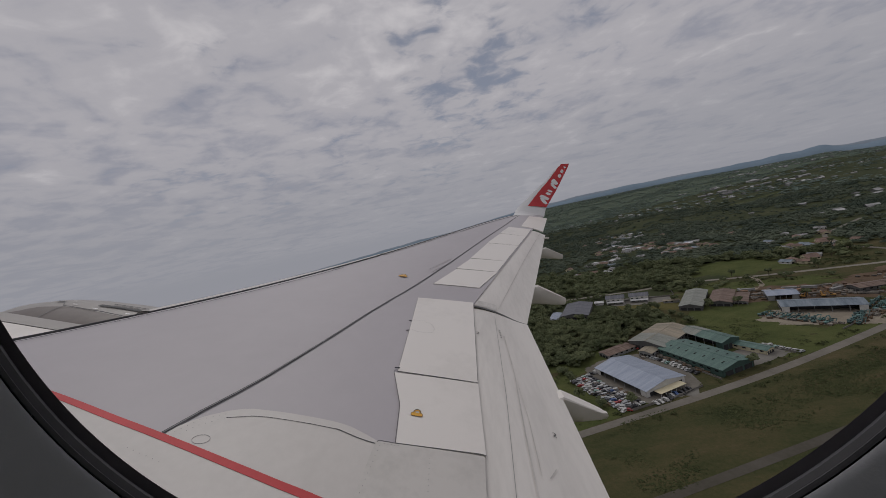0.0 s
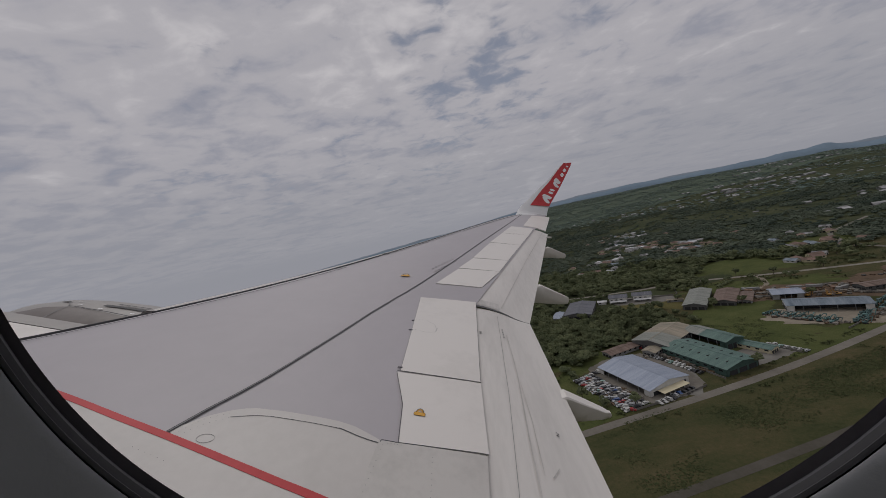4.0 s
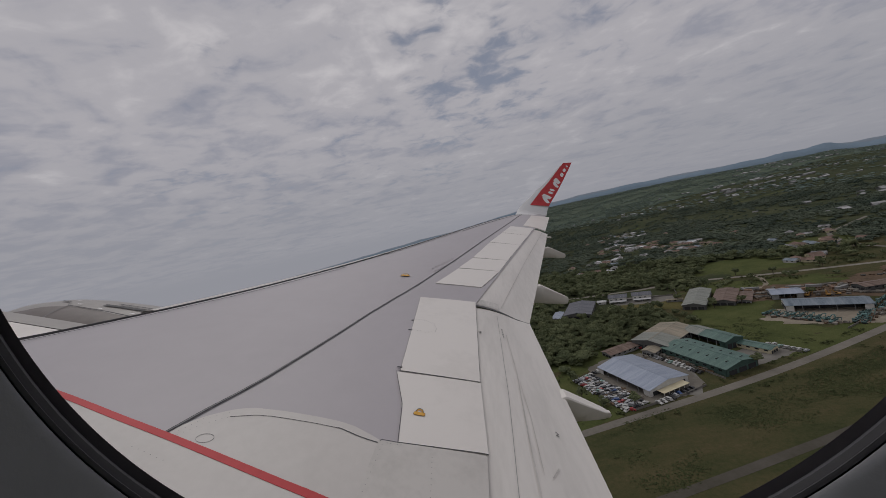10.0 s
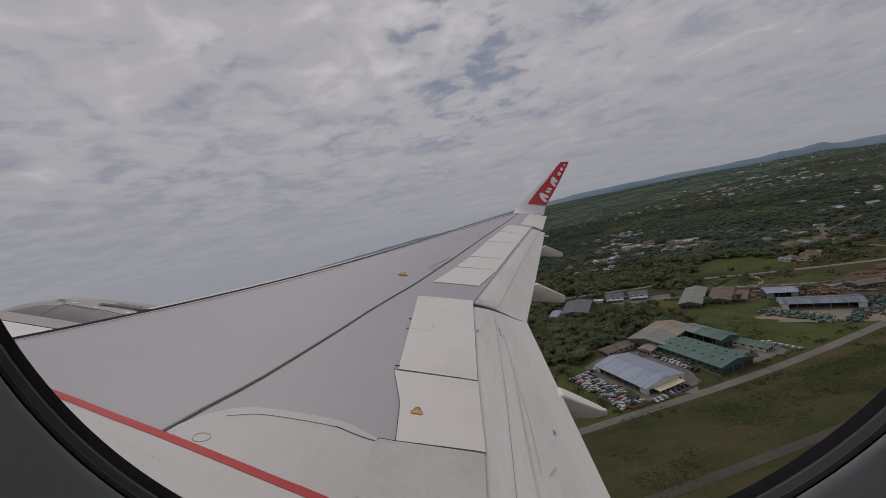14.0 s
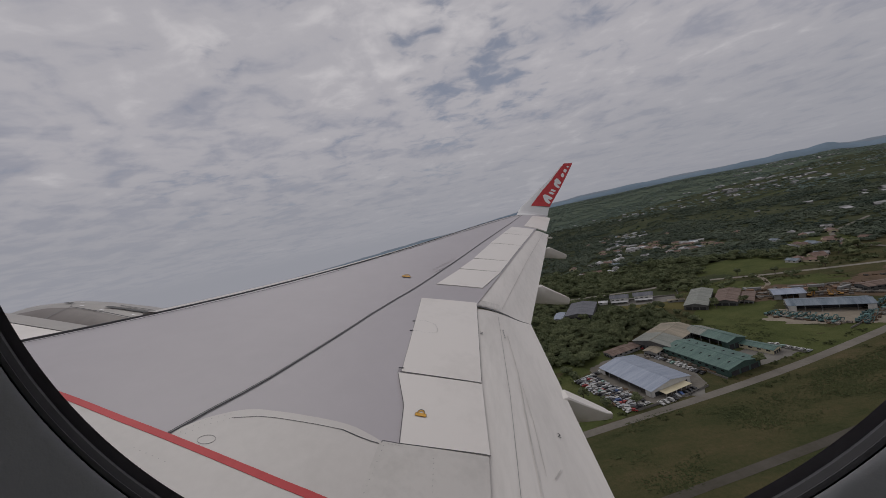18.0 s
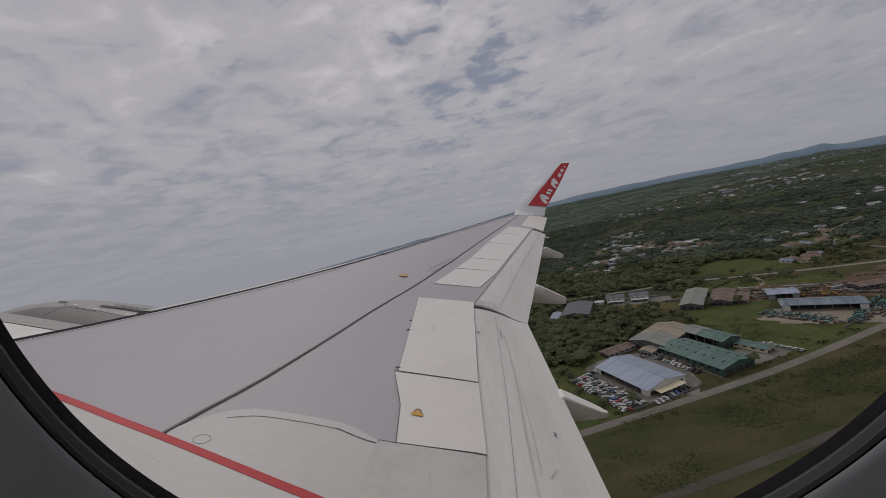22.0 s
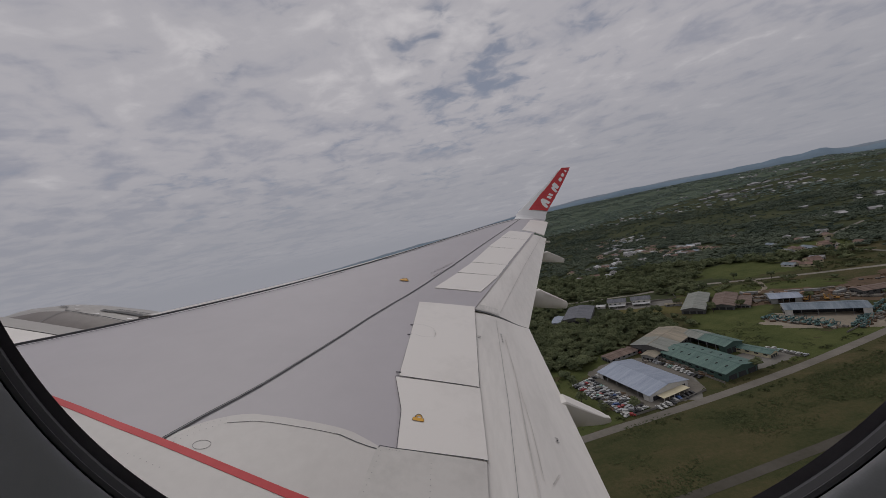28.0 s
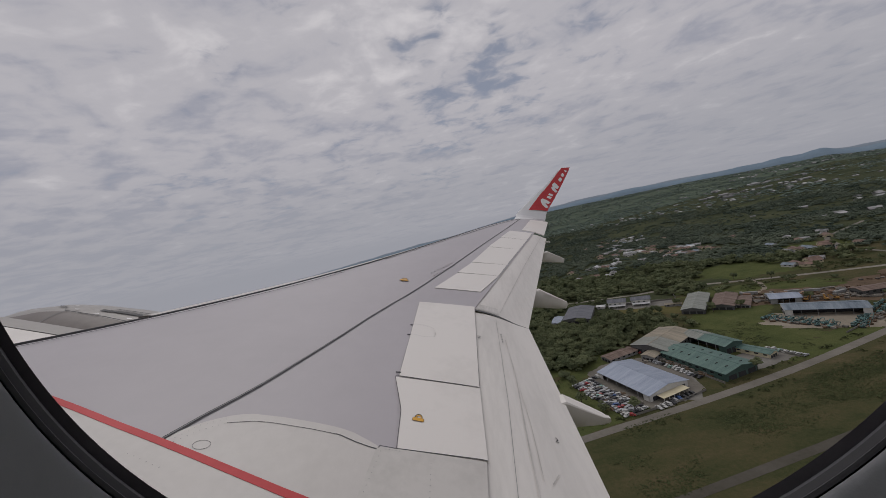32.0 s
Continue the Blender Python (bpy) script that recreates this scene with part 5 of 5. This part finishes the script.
for x, y in lots:
    size = RNG.uniform(0.72, 0.98)
    m = Matrix.Translation((x + RNG.normal(0, 0.5), y + RNG.normal(0, 0.5), 0.12)) @ Matrix.Rotation(RNG.normal(-0.4, 0.7), 4, "Z") @ Matrix.Diagonal((size, size, size, 1))
    if first:
        digger.matrix_world, first = m, False
    else:
        copy_thing(digger, m)

loader = excavator(mat("yellow_machine_paint", (0.27, 0.14, 0.03), (0.38, 0.21, 0.05), 0.8, 0.6), "yellow tracked excavator among scrap")
for i, (x, y) in enumerate(((303, 292), (313, 285), (318, 282))):
    m = Matrix.Translation((x, y, 0.12)) @ Matrix.Rotation(i * 1.1, 4, "Z")
    if i:
        copy_thing(loader, m)
    else:
        loader.matrix_world = m


def long_box(name, size, material, label, category):
    ob = thing(name, Matrix(), label, category, "stored goods")
    part("body", box(bmesh.new(), size, (0, 0, size[2] / 2 + 0.2), 0, 0.06), material, ob)
    for k in range(2):
        part("skid", box(bmesh.new(), (size[0] * 0.9, 0.2, 0.2), (0, (k - 0.5) * size[1] * 0.7, 0.1)), RUST_STEEL, ob)
    return ob


stock = [long_box("container", (6.0, 2.4, 2.5), WALL_GREY, "grey shipping container in a scrapyard", "container"),
         long_box("container", (6.0, 2.4, 2.5), RUST_STEEL, "rusty shipping container in a scrapyard", "container"),
         long_box("trailer", (11.0, 2.5, 1.2), SCRAP, "old flatbed trailer in a scrapyard", "trailer"),
         long_box("bus", (10.5, 2.5, 2.9), WALL_GREY, "derelict pale grey bus in a scrapyard", "bus"),
         long_box("scrap_stack", (2.8, 1.7, 1.2), SCRAP, "stack of mixed scrap", "scrap"),
         long_box("timber_stack", (3.6, 1.4, 0.9), EARTH, "stack of brown timber", "timber")]
for i, ob in enumerate(stock):
    ob.matrix_world = Matrix.Translation((300 + i * 9, 322 - i * 4.5, 0.1)) @ Matrix.Rotation(-0.6, 4, "Z")
for cx, cy, a, b, n, turn in ((318, 303, 50, 18, 220, -0.55), (425, 300, 48, 16, 90, 0.1), (42, 214, 12, 14, 36, 0.2), (-8, 232, 20, 10, 16, 0.2), (84, 213, 21, 9, 55, AX), (144, 229, 20, 1.6, 34, AX), (128, 248, 9, 3, 14, 0.5), (257, 250, 20, 4, 30, -1.2), (292, 236, 22, 2.5, 24, 0.3), (308, 240, 20, 3, 24, 0.3)):
    c, s = math.cos(turn), math.sin(turn)
    for _ in range(n):
        u, v = RNG.uniform(-a, a), RNG.uniform(-b, b)
        i = int(RNG.choice(6, p=[0.01, 0.07, 0.09, 0.02, 0.47, 0.34])) if n not in (55, 34, 14, 30, 24) else int(RNG.choice([4, 5]))
        copy_thing(stock[i], Matrix.Translation((cx + u * c - v * s, cy + u * s + v * c, 0.1)) @ Matrix.Rotation(turn + RNG.normal(0, 0.35) + (1.57 if RNG.random() < 0.3 else 0), 4, "Z"))

# ---- village houses ----


def house_model(roof_mat, wall_mat, label, l, w):
    return shed("house", 0, 0, l, w, 0, 3.0, 1.7, roof_mat, wall_mat, label, over=0.7, group="village houses", doors=1)


homes = [house_model(ROOF_HOUSE, WALL_WHITE, "small house with a grey tin roof among trees", 12, 9), house_model(ROOF_TILE, WALL_CREAM, "small house with a red roof among trees", 13, 9), house_model(ROOF_PALE, WALL_WHITE, "house with a pale tin roof among trees", 16, 10), house_model(ROOF_DARK_BLUE, WALL_WHITE, "small house with a bluish tin roof among trees", 12, 8)]
plots = []
for cx, cy, sx, sy, n in ((405, 745, 60, 130, 38), (500, 960, 100, 110, 26), (470, 660, 60, 24, 10), (440, 610, 60, 20, 14), (300, 630, 50, 40, 10), (500, 440, 45, 30, 10), (560, 520, 45, 25, 8), (420, 400, 30, 14, 6), (240, 560, 40, 25, 5), (-60, 520, 80, 60, 12), (-250, 480, 80, 60, 10)):
    for _ in range(n):
        plots.append((cx + RNG.normal(0, sx * 0.5), cy + RNG.normal(0, sy * 0.5)))
CLEAR = [(340, 403, 24), (316, 416, 18), (374, 392, 24), (300, 395, 14), (109, 222, 40), (165, 235, 40), (195, 228, 22), (282, 256, 44), (320, 302, 46), (282, 316, 30), (250, 332, 40), (136, 382, 31), (112, 376, 14), (205, 383, 42), (215, 250, 30), (366, 432, 41), (215, 368, 30), (420, 300, 50), (360, 279, 30), (335, 248, 20), (-50, 245, 45), (50, 215, 22), (14, 276, 34), (117, 261, 15), (-105, 225, 36), (-145, 270, 34), (-160, 360, 55), (-90, 372, 20), (510, 466, 34), (245, 236, 24), (228, 276, 26), (160, 268, 27), (205, 268, 20), (275, 280, 26)]
for k in range(9):
    CLEAR += [(570 + 32 * k, 1110 + 17 * k, 26), (1000 + 25 * k, 1120 + 8 * k, 24), (1200 + 75 * k, 2540 + 15 * k, 70)]
for i, (x, y) in enumerate(plots):
    m = Matrix.Translation((x, y, 0)) @ Matrix.Rotation(RNG.uniform(0, 3.14), 4, "Z")
    if i < 4:
        homes[i].matrix_world = m
    else:
        copy_thing(homes[int(RNG.choice(4, p=[0.2, 0.6, 0.03, 0.17] if y < 600 or (x > 430 and y < 720) else [0.46, 0.30, 0.12, 0.12]))], m)
    CLEAR.append((x, y, 9.5))

# ---- far settlement, woods and hills as stuff ----


def joined(name, verts, faces, material, label, category, smooth=True):
    me = bpy.data.meshes.new(name)
    me.from_pydata([], [], [])
    me.vertices.add(len(verts))
    me.vertices.foreach_set("co", np.asarray(verts, dtype=np.float32).ravel())
    f = np.asarray(faces, dtype=np.int32)
    k = f.shape[1]
    me.loops.add(f.size)
    me.loops.foreach_set("vertex_index", f.ravel())
    me.polygons.add(len(f))
    me.polygons.foreach_set("loop_start", np.arange(0, f.size, k, dtype=np.int32))
    me.polygons.foreach_set("use_smooth", np.full(len(f), smooth))
    me.update(calc_edges=True)
    me.materials.append(material)
    return tagged(new(name, me), label, category, kind="stuff")


hv = np.array([(-.5, -.5, 0), (.5, -.5, 0), (.5, .5, 0), (-.5, .5, 0), (-.5, -.5, .6), (.5, -.5, .6), (.5, .5, .6), (-.5, .5, .6), (-.55, 0, 1), (.55, 0, 1), (-.55, -.6, .58), (.55, -.6, .58), (.55, .6, .58), (-.55, .6, .58)])
hf_wall = np.array([(0, 1, 5, 4), (1, 2, 6, 5), (2, 3, 7, 6), (3, 0, 4, 7)])
hf_roof = np.array([(10, 11, 9, 8), (12, 13, 8, 9)])
far_v, far_wall, far_roof = [], [], []
clusters = [(1500, 1700, 160, 60, 24), (1420, 1480, 120, 50, 30), (2150, 2030, 200, 80, 36), (1500, 1240, 140, 60, 16), (1930, 1480, 200, 80, 18), (2450, 3350, 500, 120, 44), (1150, 1350, 140, 90, 12), (900, 1500, 180, 160, 16), (2600, 2300, 400, 160, 24), (1000, 800, 160, 60, 8), (800, 640, 80, 40, 10)]
for cx, cy, sx, sy, n in clusters:
    for _ in range(n):
        u, v = RNG.normal(0, sx), RNG.normal(0, sy * 0.5)
        x, y = cx + 0.8 * u + 0.6 * v, cy - 0.35 * u + 0.9 * v
        big = RNG.random() < 0.07
        size = np.array([RNG.uniform(25, 55), RNG.uniform(12, 20), RNG.uniform(6, 10)]) if big else np.array([RNG.uniform(9, 18), RNG.uniform(8, 12), RNG.uniform(4, 7)])
        t = RNG.uniform(-0.6, 0.3)
        p = hv * size
        p = np.stack([p[:, 0] * np.cos(t) - p[:, 1] * np.sin(t) + x, p[:, 0] * np.sin(t) + p[:, 1] * np.cos(t) + y, p[:, 2] + rise(x, y)], 1)
        far_wall.append(hf_wall + 14 * len(far_v))
        far_roof.append(hf_roof + 14 * len(far_v))
        far_v.append(p)
        CLEAR.append((x, y, 16 if big else 9))
far_v = np.concatenate(far_v)
joined("far_house_walls", far_v, np.concatenate(far_wall), WALL_GREY, "pale walls of distant houses and sheds", "buildings", False)
FAR_ROOF = mat("distant_roof", (0.24, 0.24, 0.245), (0.36, 0.355, 0.35), 0.02, 0.7, space="World", island=0.6)
joined("far_house_roofs", far_v, np.concatenate(far_roof), FAR_ROOF, "pale tin roofs of distant houses and sheds", "buildings", False)

CLEAR_A = np.array(CLEAR)
road_pts = np.array(along(ROADSIDE, 160) + along([(20, 590), (60, 500), (120, 455), (180, 436), (228, 420), (275, 414), (301, 402), (345, 376), (388, 356), (434, 336), (500, 322)], 80))


def free(x, y, gap=6.0):
    if ((CLEAR_A[:, 0] - x) ** 2 + (CLEAR_A[:, 1] - y) ** 2 < CLEAR_A[:, 2] ** 2).any():
        return False
    return ((road_pts[:, 0] - x) ** 2 + (road_pts[:, 1] - y) ** 2).min() > gap * gap


def lump(bm, at, r, squash, seed, sub=1):
    made = bmesh.ops.create_icosphere(bm, subdivisions=sub, radius=1)
    for v in made["verts"]:
        k = 1 + 0.8 * noise.noise(v.co * 1.7 + Vector((seed, seed * 0.7, 0)))
        v.co = Vector((v.co.x * r * k + at[0], v.co.y * r * k + at[1], v.co.z * r * k * squash + at[2]))


def crown_template(seed, lumps, leaves, size, core=True):
    """A crown about 1 wide and 1 high: uneven clumps wrapped in many small leaf sprays."""
    rnd = random.Random(seed)
    bm = bmesh.new()
    clumps = []
    for i in range(lumps):
        a, d = rnd.uniform(0, math.tau), rnd.uniform(0.14, 0.40) if i else 0
        at = Vector((d * math.cos(a), d * math.sin(a), rnd.uniform(0.25, 0.78) if i else 0.5))
        r = rnd.uniform(0.14, 0.24) if i else 0.34
        clumps.append((at, r))
        if core:
            lump(bm, at, r * 0.80, 0.9, seed + i * 3.1)
    bm.verts.index_update()
    v = [x.co[:] for x in bm.verts]
    f = [[x.index for x in q.verts] for q in bm.faces]
    bm.free()
    for _ in range(leaves):
        at, r = clumps[rnd.randrange(lumps)]
        out = Vector((rnd.gauss(0, 1), rnd.gauss(0, 1), abs(rnd.gauss(0.3, 0.9)))).normalized()
        c = at + out * r * rnd.uniform(0.72, 1.22)
        n = (out + 0.45 * Vector((rnd.gauss(0, 1), rnd.gauss(0, 1), rnd.gauss(0.4, 0.8)))).normalized()
        e = n.orthogonal().normalized()
        g = n.cross(e)
        t = rnd.uniform(0, math.tau)
        k = len(v)
        for q in range(3):
            s = size * rnd.uniform(0.5, 1.3)
            v.append((c + e * math.cos(t + q * 2.094) * s + g * math.sin(t + q * 2.094) * s)[:])
        f.append([k, k + 1, k + 2])
    return np.array(v), np.array(f)


def wood(name, spots, shapes, material, label):
    vs, fs, n = [], [], 0
    for x, y, w, h in spots:
        v, f = shapes[int(RNG.integers(len(shapes)))]
        t = RNG.uniform(0, math.tau)
        c, s = math.cos(t), math.sin(t)
        vs.append(np.stack([(v[:, 0] * c - v[:, 1] * s) * w + x, (v[:, 0] * s + v[:, 1] * c) * w + y, v[:, 2] * h + rise(x, y)], 1))
        fs.append(f + n)
        n += len(v)
    return joined(name, np.concatenate(vs), np.concatenate(fs), material, label, "trees", False)


CLOSE_SHAPES = [crown_template(s + 60, 7, 1250, 0.046) for s in range(8)]
NEAR_SHAPES = [crown_template(s, 4, 190, 0.085) for s in range(8)]
MID_SHAPES = [crown_template(s + 20, 1, 34, 0.14) for s in range(6)]
FAR_SHAPES = [crown_template(s + 40, 2, 34, 0.22, False) for s in range(6)]
TUFTS = [crown_template(s + 80, 2, 34, 0.19, False) for s in range(6)]


def density(x, y):
    """How wooded a place is, 0 to 1."""
    d = y - (170 + 0.17 * x)
    n = 0.5 + 0.5 * noise.fractal((x * 0.008, y * 0.008, 1.3), 0.6, 2.2, 5)
    if ((x - 112) / 78) ** 2 + ((y - 312) / 62) ** 2 < 1:
        return 1.0
    if d < 12:
        return 0
    if d < 160:
        return 0.10 + 0.5 * max(0, n - 0.55) * 3
    if d > 420:
        f = noise.fractal((x * 0.0032 + 4, y * 0.0058, 6.1), 0.5, 2.1, 4)
        if f > (0.10 if d < 1200 else 0.26):
            return 0.04 if n < 0.75 else 0.5
    return 0.95 if n > 0.42 else 0.15 + 0.8 * max(0, n - 0.30)


near, mid, far = [], [], []
for x in np.arange(-420, 720, 5.4):
    for y in np.arange(150, 760, 5.4):
        px, py = x + RNG.uniform(-3, 3), y + RNG.uniform(-3, 3)
        if math.hypot(px, py) < 640 and px > -0.75 * py and RNG.random() < density(px, py) and free(px, py, 7):
            s = RNG.uniform(3.2, 8.0) * (1.7 if RNG.random() < 0.12 else 1)
            near.append((px, py, s * RNG.uniform(1.2, 1.7), s * RNG.uniform(0.65, 1.35)))
for x in np.arange(-900, 1700, 8):
    for y in np.arange(150, 1700, 8):
        px, py = x + RNG.uniform(-4, 4), y + RNG.uniform(-4, 4)
        r = math.hypot(px, py)
        if 630 < r < 1650 and px > -0.8 * py and py > 200 + 0.2 * px and RNG.random() < 0.05 + 1.0 * density(px, py) and free(px, py, 9):
            s = RNG.uniform(6, 12)
            mid.append((px, py, s * 1.4, s * RNG.uniform(0.4, 0.75)))
for x in np.arange(-2600, 5200, 23):
    for y in np.arange(300, 4900, 23):
        px, py = x + RNG.uniform(-11, 11), y + RNG.uniform(-11, 11)
        r = math.hypot(px, py)
        if 1600 < r < 4080 and py > 350 + 0.25 * px and RNG.random() < 0.12 + 0.85 * density(px * 0.5, py * 0.5 + 300) and free(px, py, 9):
            s = RNG.uniform(16, 30)
            far.append((px, py, s * 1.05, RNG.uniform(2.5, 6.0)))
wood("close_woodland", [q for q in near if math.hypot(q[0], q[1]) < 430 and q[0] > 0], CLOSE_SHAPES, DEEP_GREEN, "dense dark green thicket beside the yards")
wood("woodland", [q for q in near if not (math.hypot(q[0], q[1]) < 430 and q[0] > 0)], NEAR_SHAPES, DEEP_GREEN, "dense dark green tropical woodland")
wood("mid_woodland", mid, MID_SHAPES, MID_HAZED_GREEN, "dense green woodland further off with a painted haze tint")
wood("far_woodland", far, FAR_SHAPES, HAZED_GREEN, "distant woodland with haze painted into its green")
bush = []
for _ in range(60000):
    x = RNG.uniform(-250, 430)
    d = RNG.uniform(-62, -5)
    y = 172 + 0.17 * x + d
    n = 0.5 + 0.5 * noise.fractal((x * 0.02, y * 0.035, 8.0), 0.7, 2.0, 4)
    deep = max(0.0, 1 - ((d + 30) / 17) ** 2) * min(max((x - 60) / 90, 0), 1)
    over = n - 0.66 + 0.34 * deep
    if over > 0 and RNG.random() < 0.10 + 3.2 * over:
        s = RNG.uniform(0.25, 0.62) * (0.8 + 1.2 * over) * (2.4 if RNG.random() < 0.012 else 1)
        bush.append((x, y, s * 2.0, s * 0.5))
for _ in range(9000):
    x, y = RNG.uniform(-250, 480), RNG.uniform(190, 440)
    n = 0.5 + 0.5 * noise.fractal((x * 0.02, y * 0.02, 3.0), 0.7, 2.0, 4)
    if n > 0.5 and free(x, y, 5.5):
        s = RNG.uniform(0.6, 2.4)
        bush.append((x, y, s * 1.5, s))
for _ in range(2600):
    t, k = RNG.uniform(0, math.tau), math.sqrt(RNG.random())
    x, y = 214 + 38 * k * math.cos(t), 250 + 33 * k * math.sin(t)
    if noise.fractal((x * 0.05, y * 0.05, 5.0), 0.7, 2.0, 4) > 0.0 and math.hypot(x - 190, y - 228) > 15 and math.hypot(x - 172, y - 240) > 22 and (x - 270) ** 2 + (y - 246) ** 2 > 1600:
        s = RNG.uniform(0.25, 0.9)
        bush.append((x, y, s * 1.8, s * 0.6))
for _ in range(2600):
    i = int(RNG.integers(len(road_pts) // 2))
    e = road_pts[i + 1] - road_pts[i]
    k, f, side = math.hypot(*e), RNG.random(), RNG.choice([-1, 1]) * RNG.uniform(4.8, 9)
    x, y = road_pts[i][0] + e[0] * f - e[1] / k * side, road_pts[i][1] + e[1] * f + e[0] / k * side
    if k < 20 and -100 < x < 420 and noise.fractal((x * 0.03, y * 0.03, 9.0), 0.7, 2.0, 3) > 0.05 and not 118 < x < 146:
        s = RNG.uniform(0.4, 1.5)
        bush.append((x, y, s * 1.5, s * 0.9))
wood("scrub", bush, TUFTS, SCRUB, "low green scrub and tall weeds")

# single trees near the yards


def tree_model(seed, label):
    rnd = random.Random(seed)
    ob = thing("tree", Matrix(), label, "tree", "single trees")
    rows_t = [[(0.35 * (1 - 0.6 * k / 5) * math.cos(a) + 0.15 * math.sin(k), 0.35 * (1 - 0.6 * k / 5) * math.sin(a), k * 1.0) for a in [q / 8 * math.tau for q in range(8)]] for k in range(6)]
    part("trunk", grid_mesh(rows_t, True), BARK, ob, "", True)
    v, f = crown_template(seed * 5 + 200, 12, 520, 0.075)
    me = bpy.data.meshes.new("crown")
    me.from_pydata((v * np.array((7.4, 7.4, 6.4)) + np.array((0, 0, 2.6))).tolist(), [], f.tolist())
    me.materials.append(DEEP_GREEN)
    new("crown", me).parent = ob
    for i in range(4):
        a = i * 1.6 + rnd.random()
        part("limb", beam(bmesh.new(), (0, 0, 3.2), (1.8 * math.cos(a), 1.8 * math.sin(a), 5.4), 0.18, 0.18), BARK, ob)
    return ob


trees = [tree_model(s, "broadleaf tree with an uneven dark green crown") for s in (3, 11, 19)]
where = [(176, 206), (126, 292), (110, 276), (240, 318), (236, 312), (257, 306), (228, 350), (262, 372), (330, 395), (352, 372), (395, 360), (405, 372), (180, 352), (246, 392), (150, 360), (90, 180.5 + 12), (66, 210), (70, 232), (340, 262), (352, 268), (372, 268), (306, 292), (-20, 215), (-70, 215), (-120, 205), (470, 400), (448, 392), (512, 445), (300, 440)]
for i, (x, y) in enumerate(where):
    m = Matrix.Translation((x, y, 0)) @ Matrix.Rotation(i * 1.3, 4, "Z") @ Matrix.Diagonal((1, 1, 1, 1))
    if i < 3:
        trees[i].matrix_world = m
    else:
        copy_thing(trees[i % 3], m)


def ridge(name, r0, crest, a0, a1, depth, seed, material, label, rough):
    """A chain of hills: crest gives the elevation seen from the eye at an azimuth, rough its unevenness in degrees."""
    rows_r = []
    n = 520
    for j in range(5):
        row = []
        for i in range(n + 1):
            a = a0 + (a1 - a0) * i / n
            el = crest(a) + radians(rough) * (noise.fractal((a * 11 + seed, seed, 0.3), 0.9, 2.0, 6) + 0.35 * noise.fractal((a * 60 + seed, seed, 1.7), 0.8, 2.0, 4))
            r = r0 + depth * (j / 4)
            peak = EYE.z + (r0 + 0.75 * depth) * math.tan(el)
            f = (-160, -40 + 12 * noise.noise((a * 40, 3.0, seed)), -14 + 8 * noise.noise((a * 55, 7.0, seed)), 0, -160)[j]
            row.append((r * math.sin(a), r * math.cos(a), peak + f))
        rows_r.append(row)
    return tagged(part(name, grid_mesh(rows_r), material, None, "", True), label, "hills", kind="structure")


def bell(a, at, wide):
    return math.exp(-((math.degrees(a) - at) / wide) ** 2)


ridge("backdrop_hills", 4080, lambda a: skyline(a) - radians(0.30) + radians(0.32) * bell(a, 49.2, 1.3) + radians(0.20) * bell(a, 45.8, 1.4), -1.2, 1.3, 300, 2.0, HAZED_HILL, "low wooded hills on the horizon, blue with painted haze", 0.22)
ridge("backdrop_ridge", 4600, lambda a: skyline(a) - radians(0.16) + radians(0.30) * bell(a, 56.5, 3.0) + radians(0.14) * bell(a, 27, 5), -1.2, 1.3, 150, 5.0, HAZED_RIDGE, "mountain ridge far off, pale blue with painted haze", 0.10)
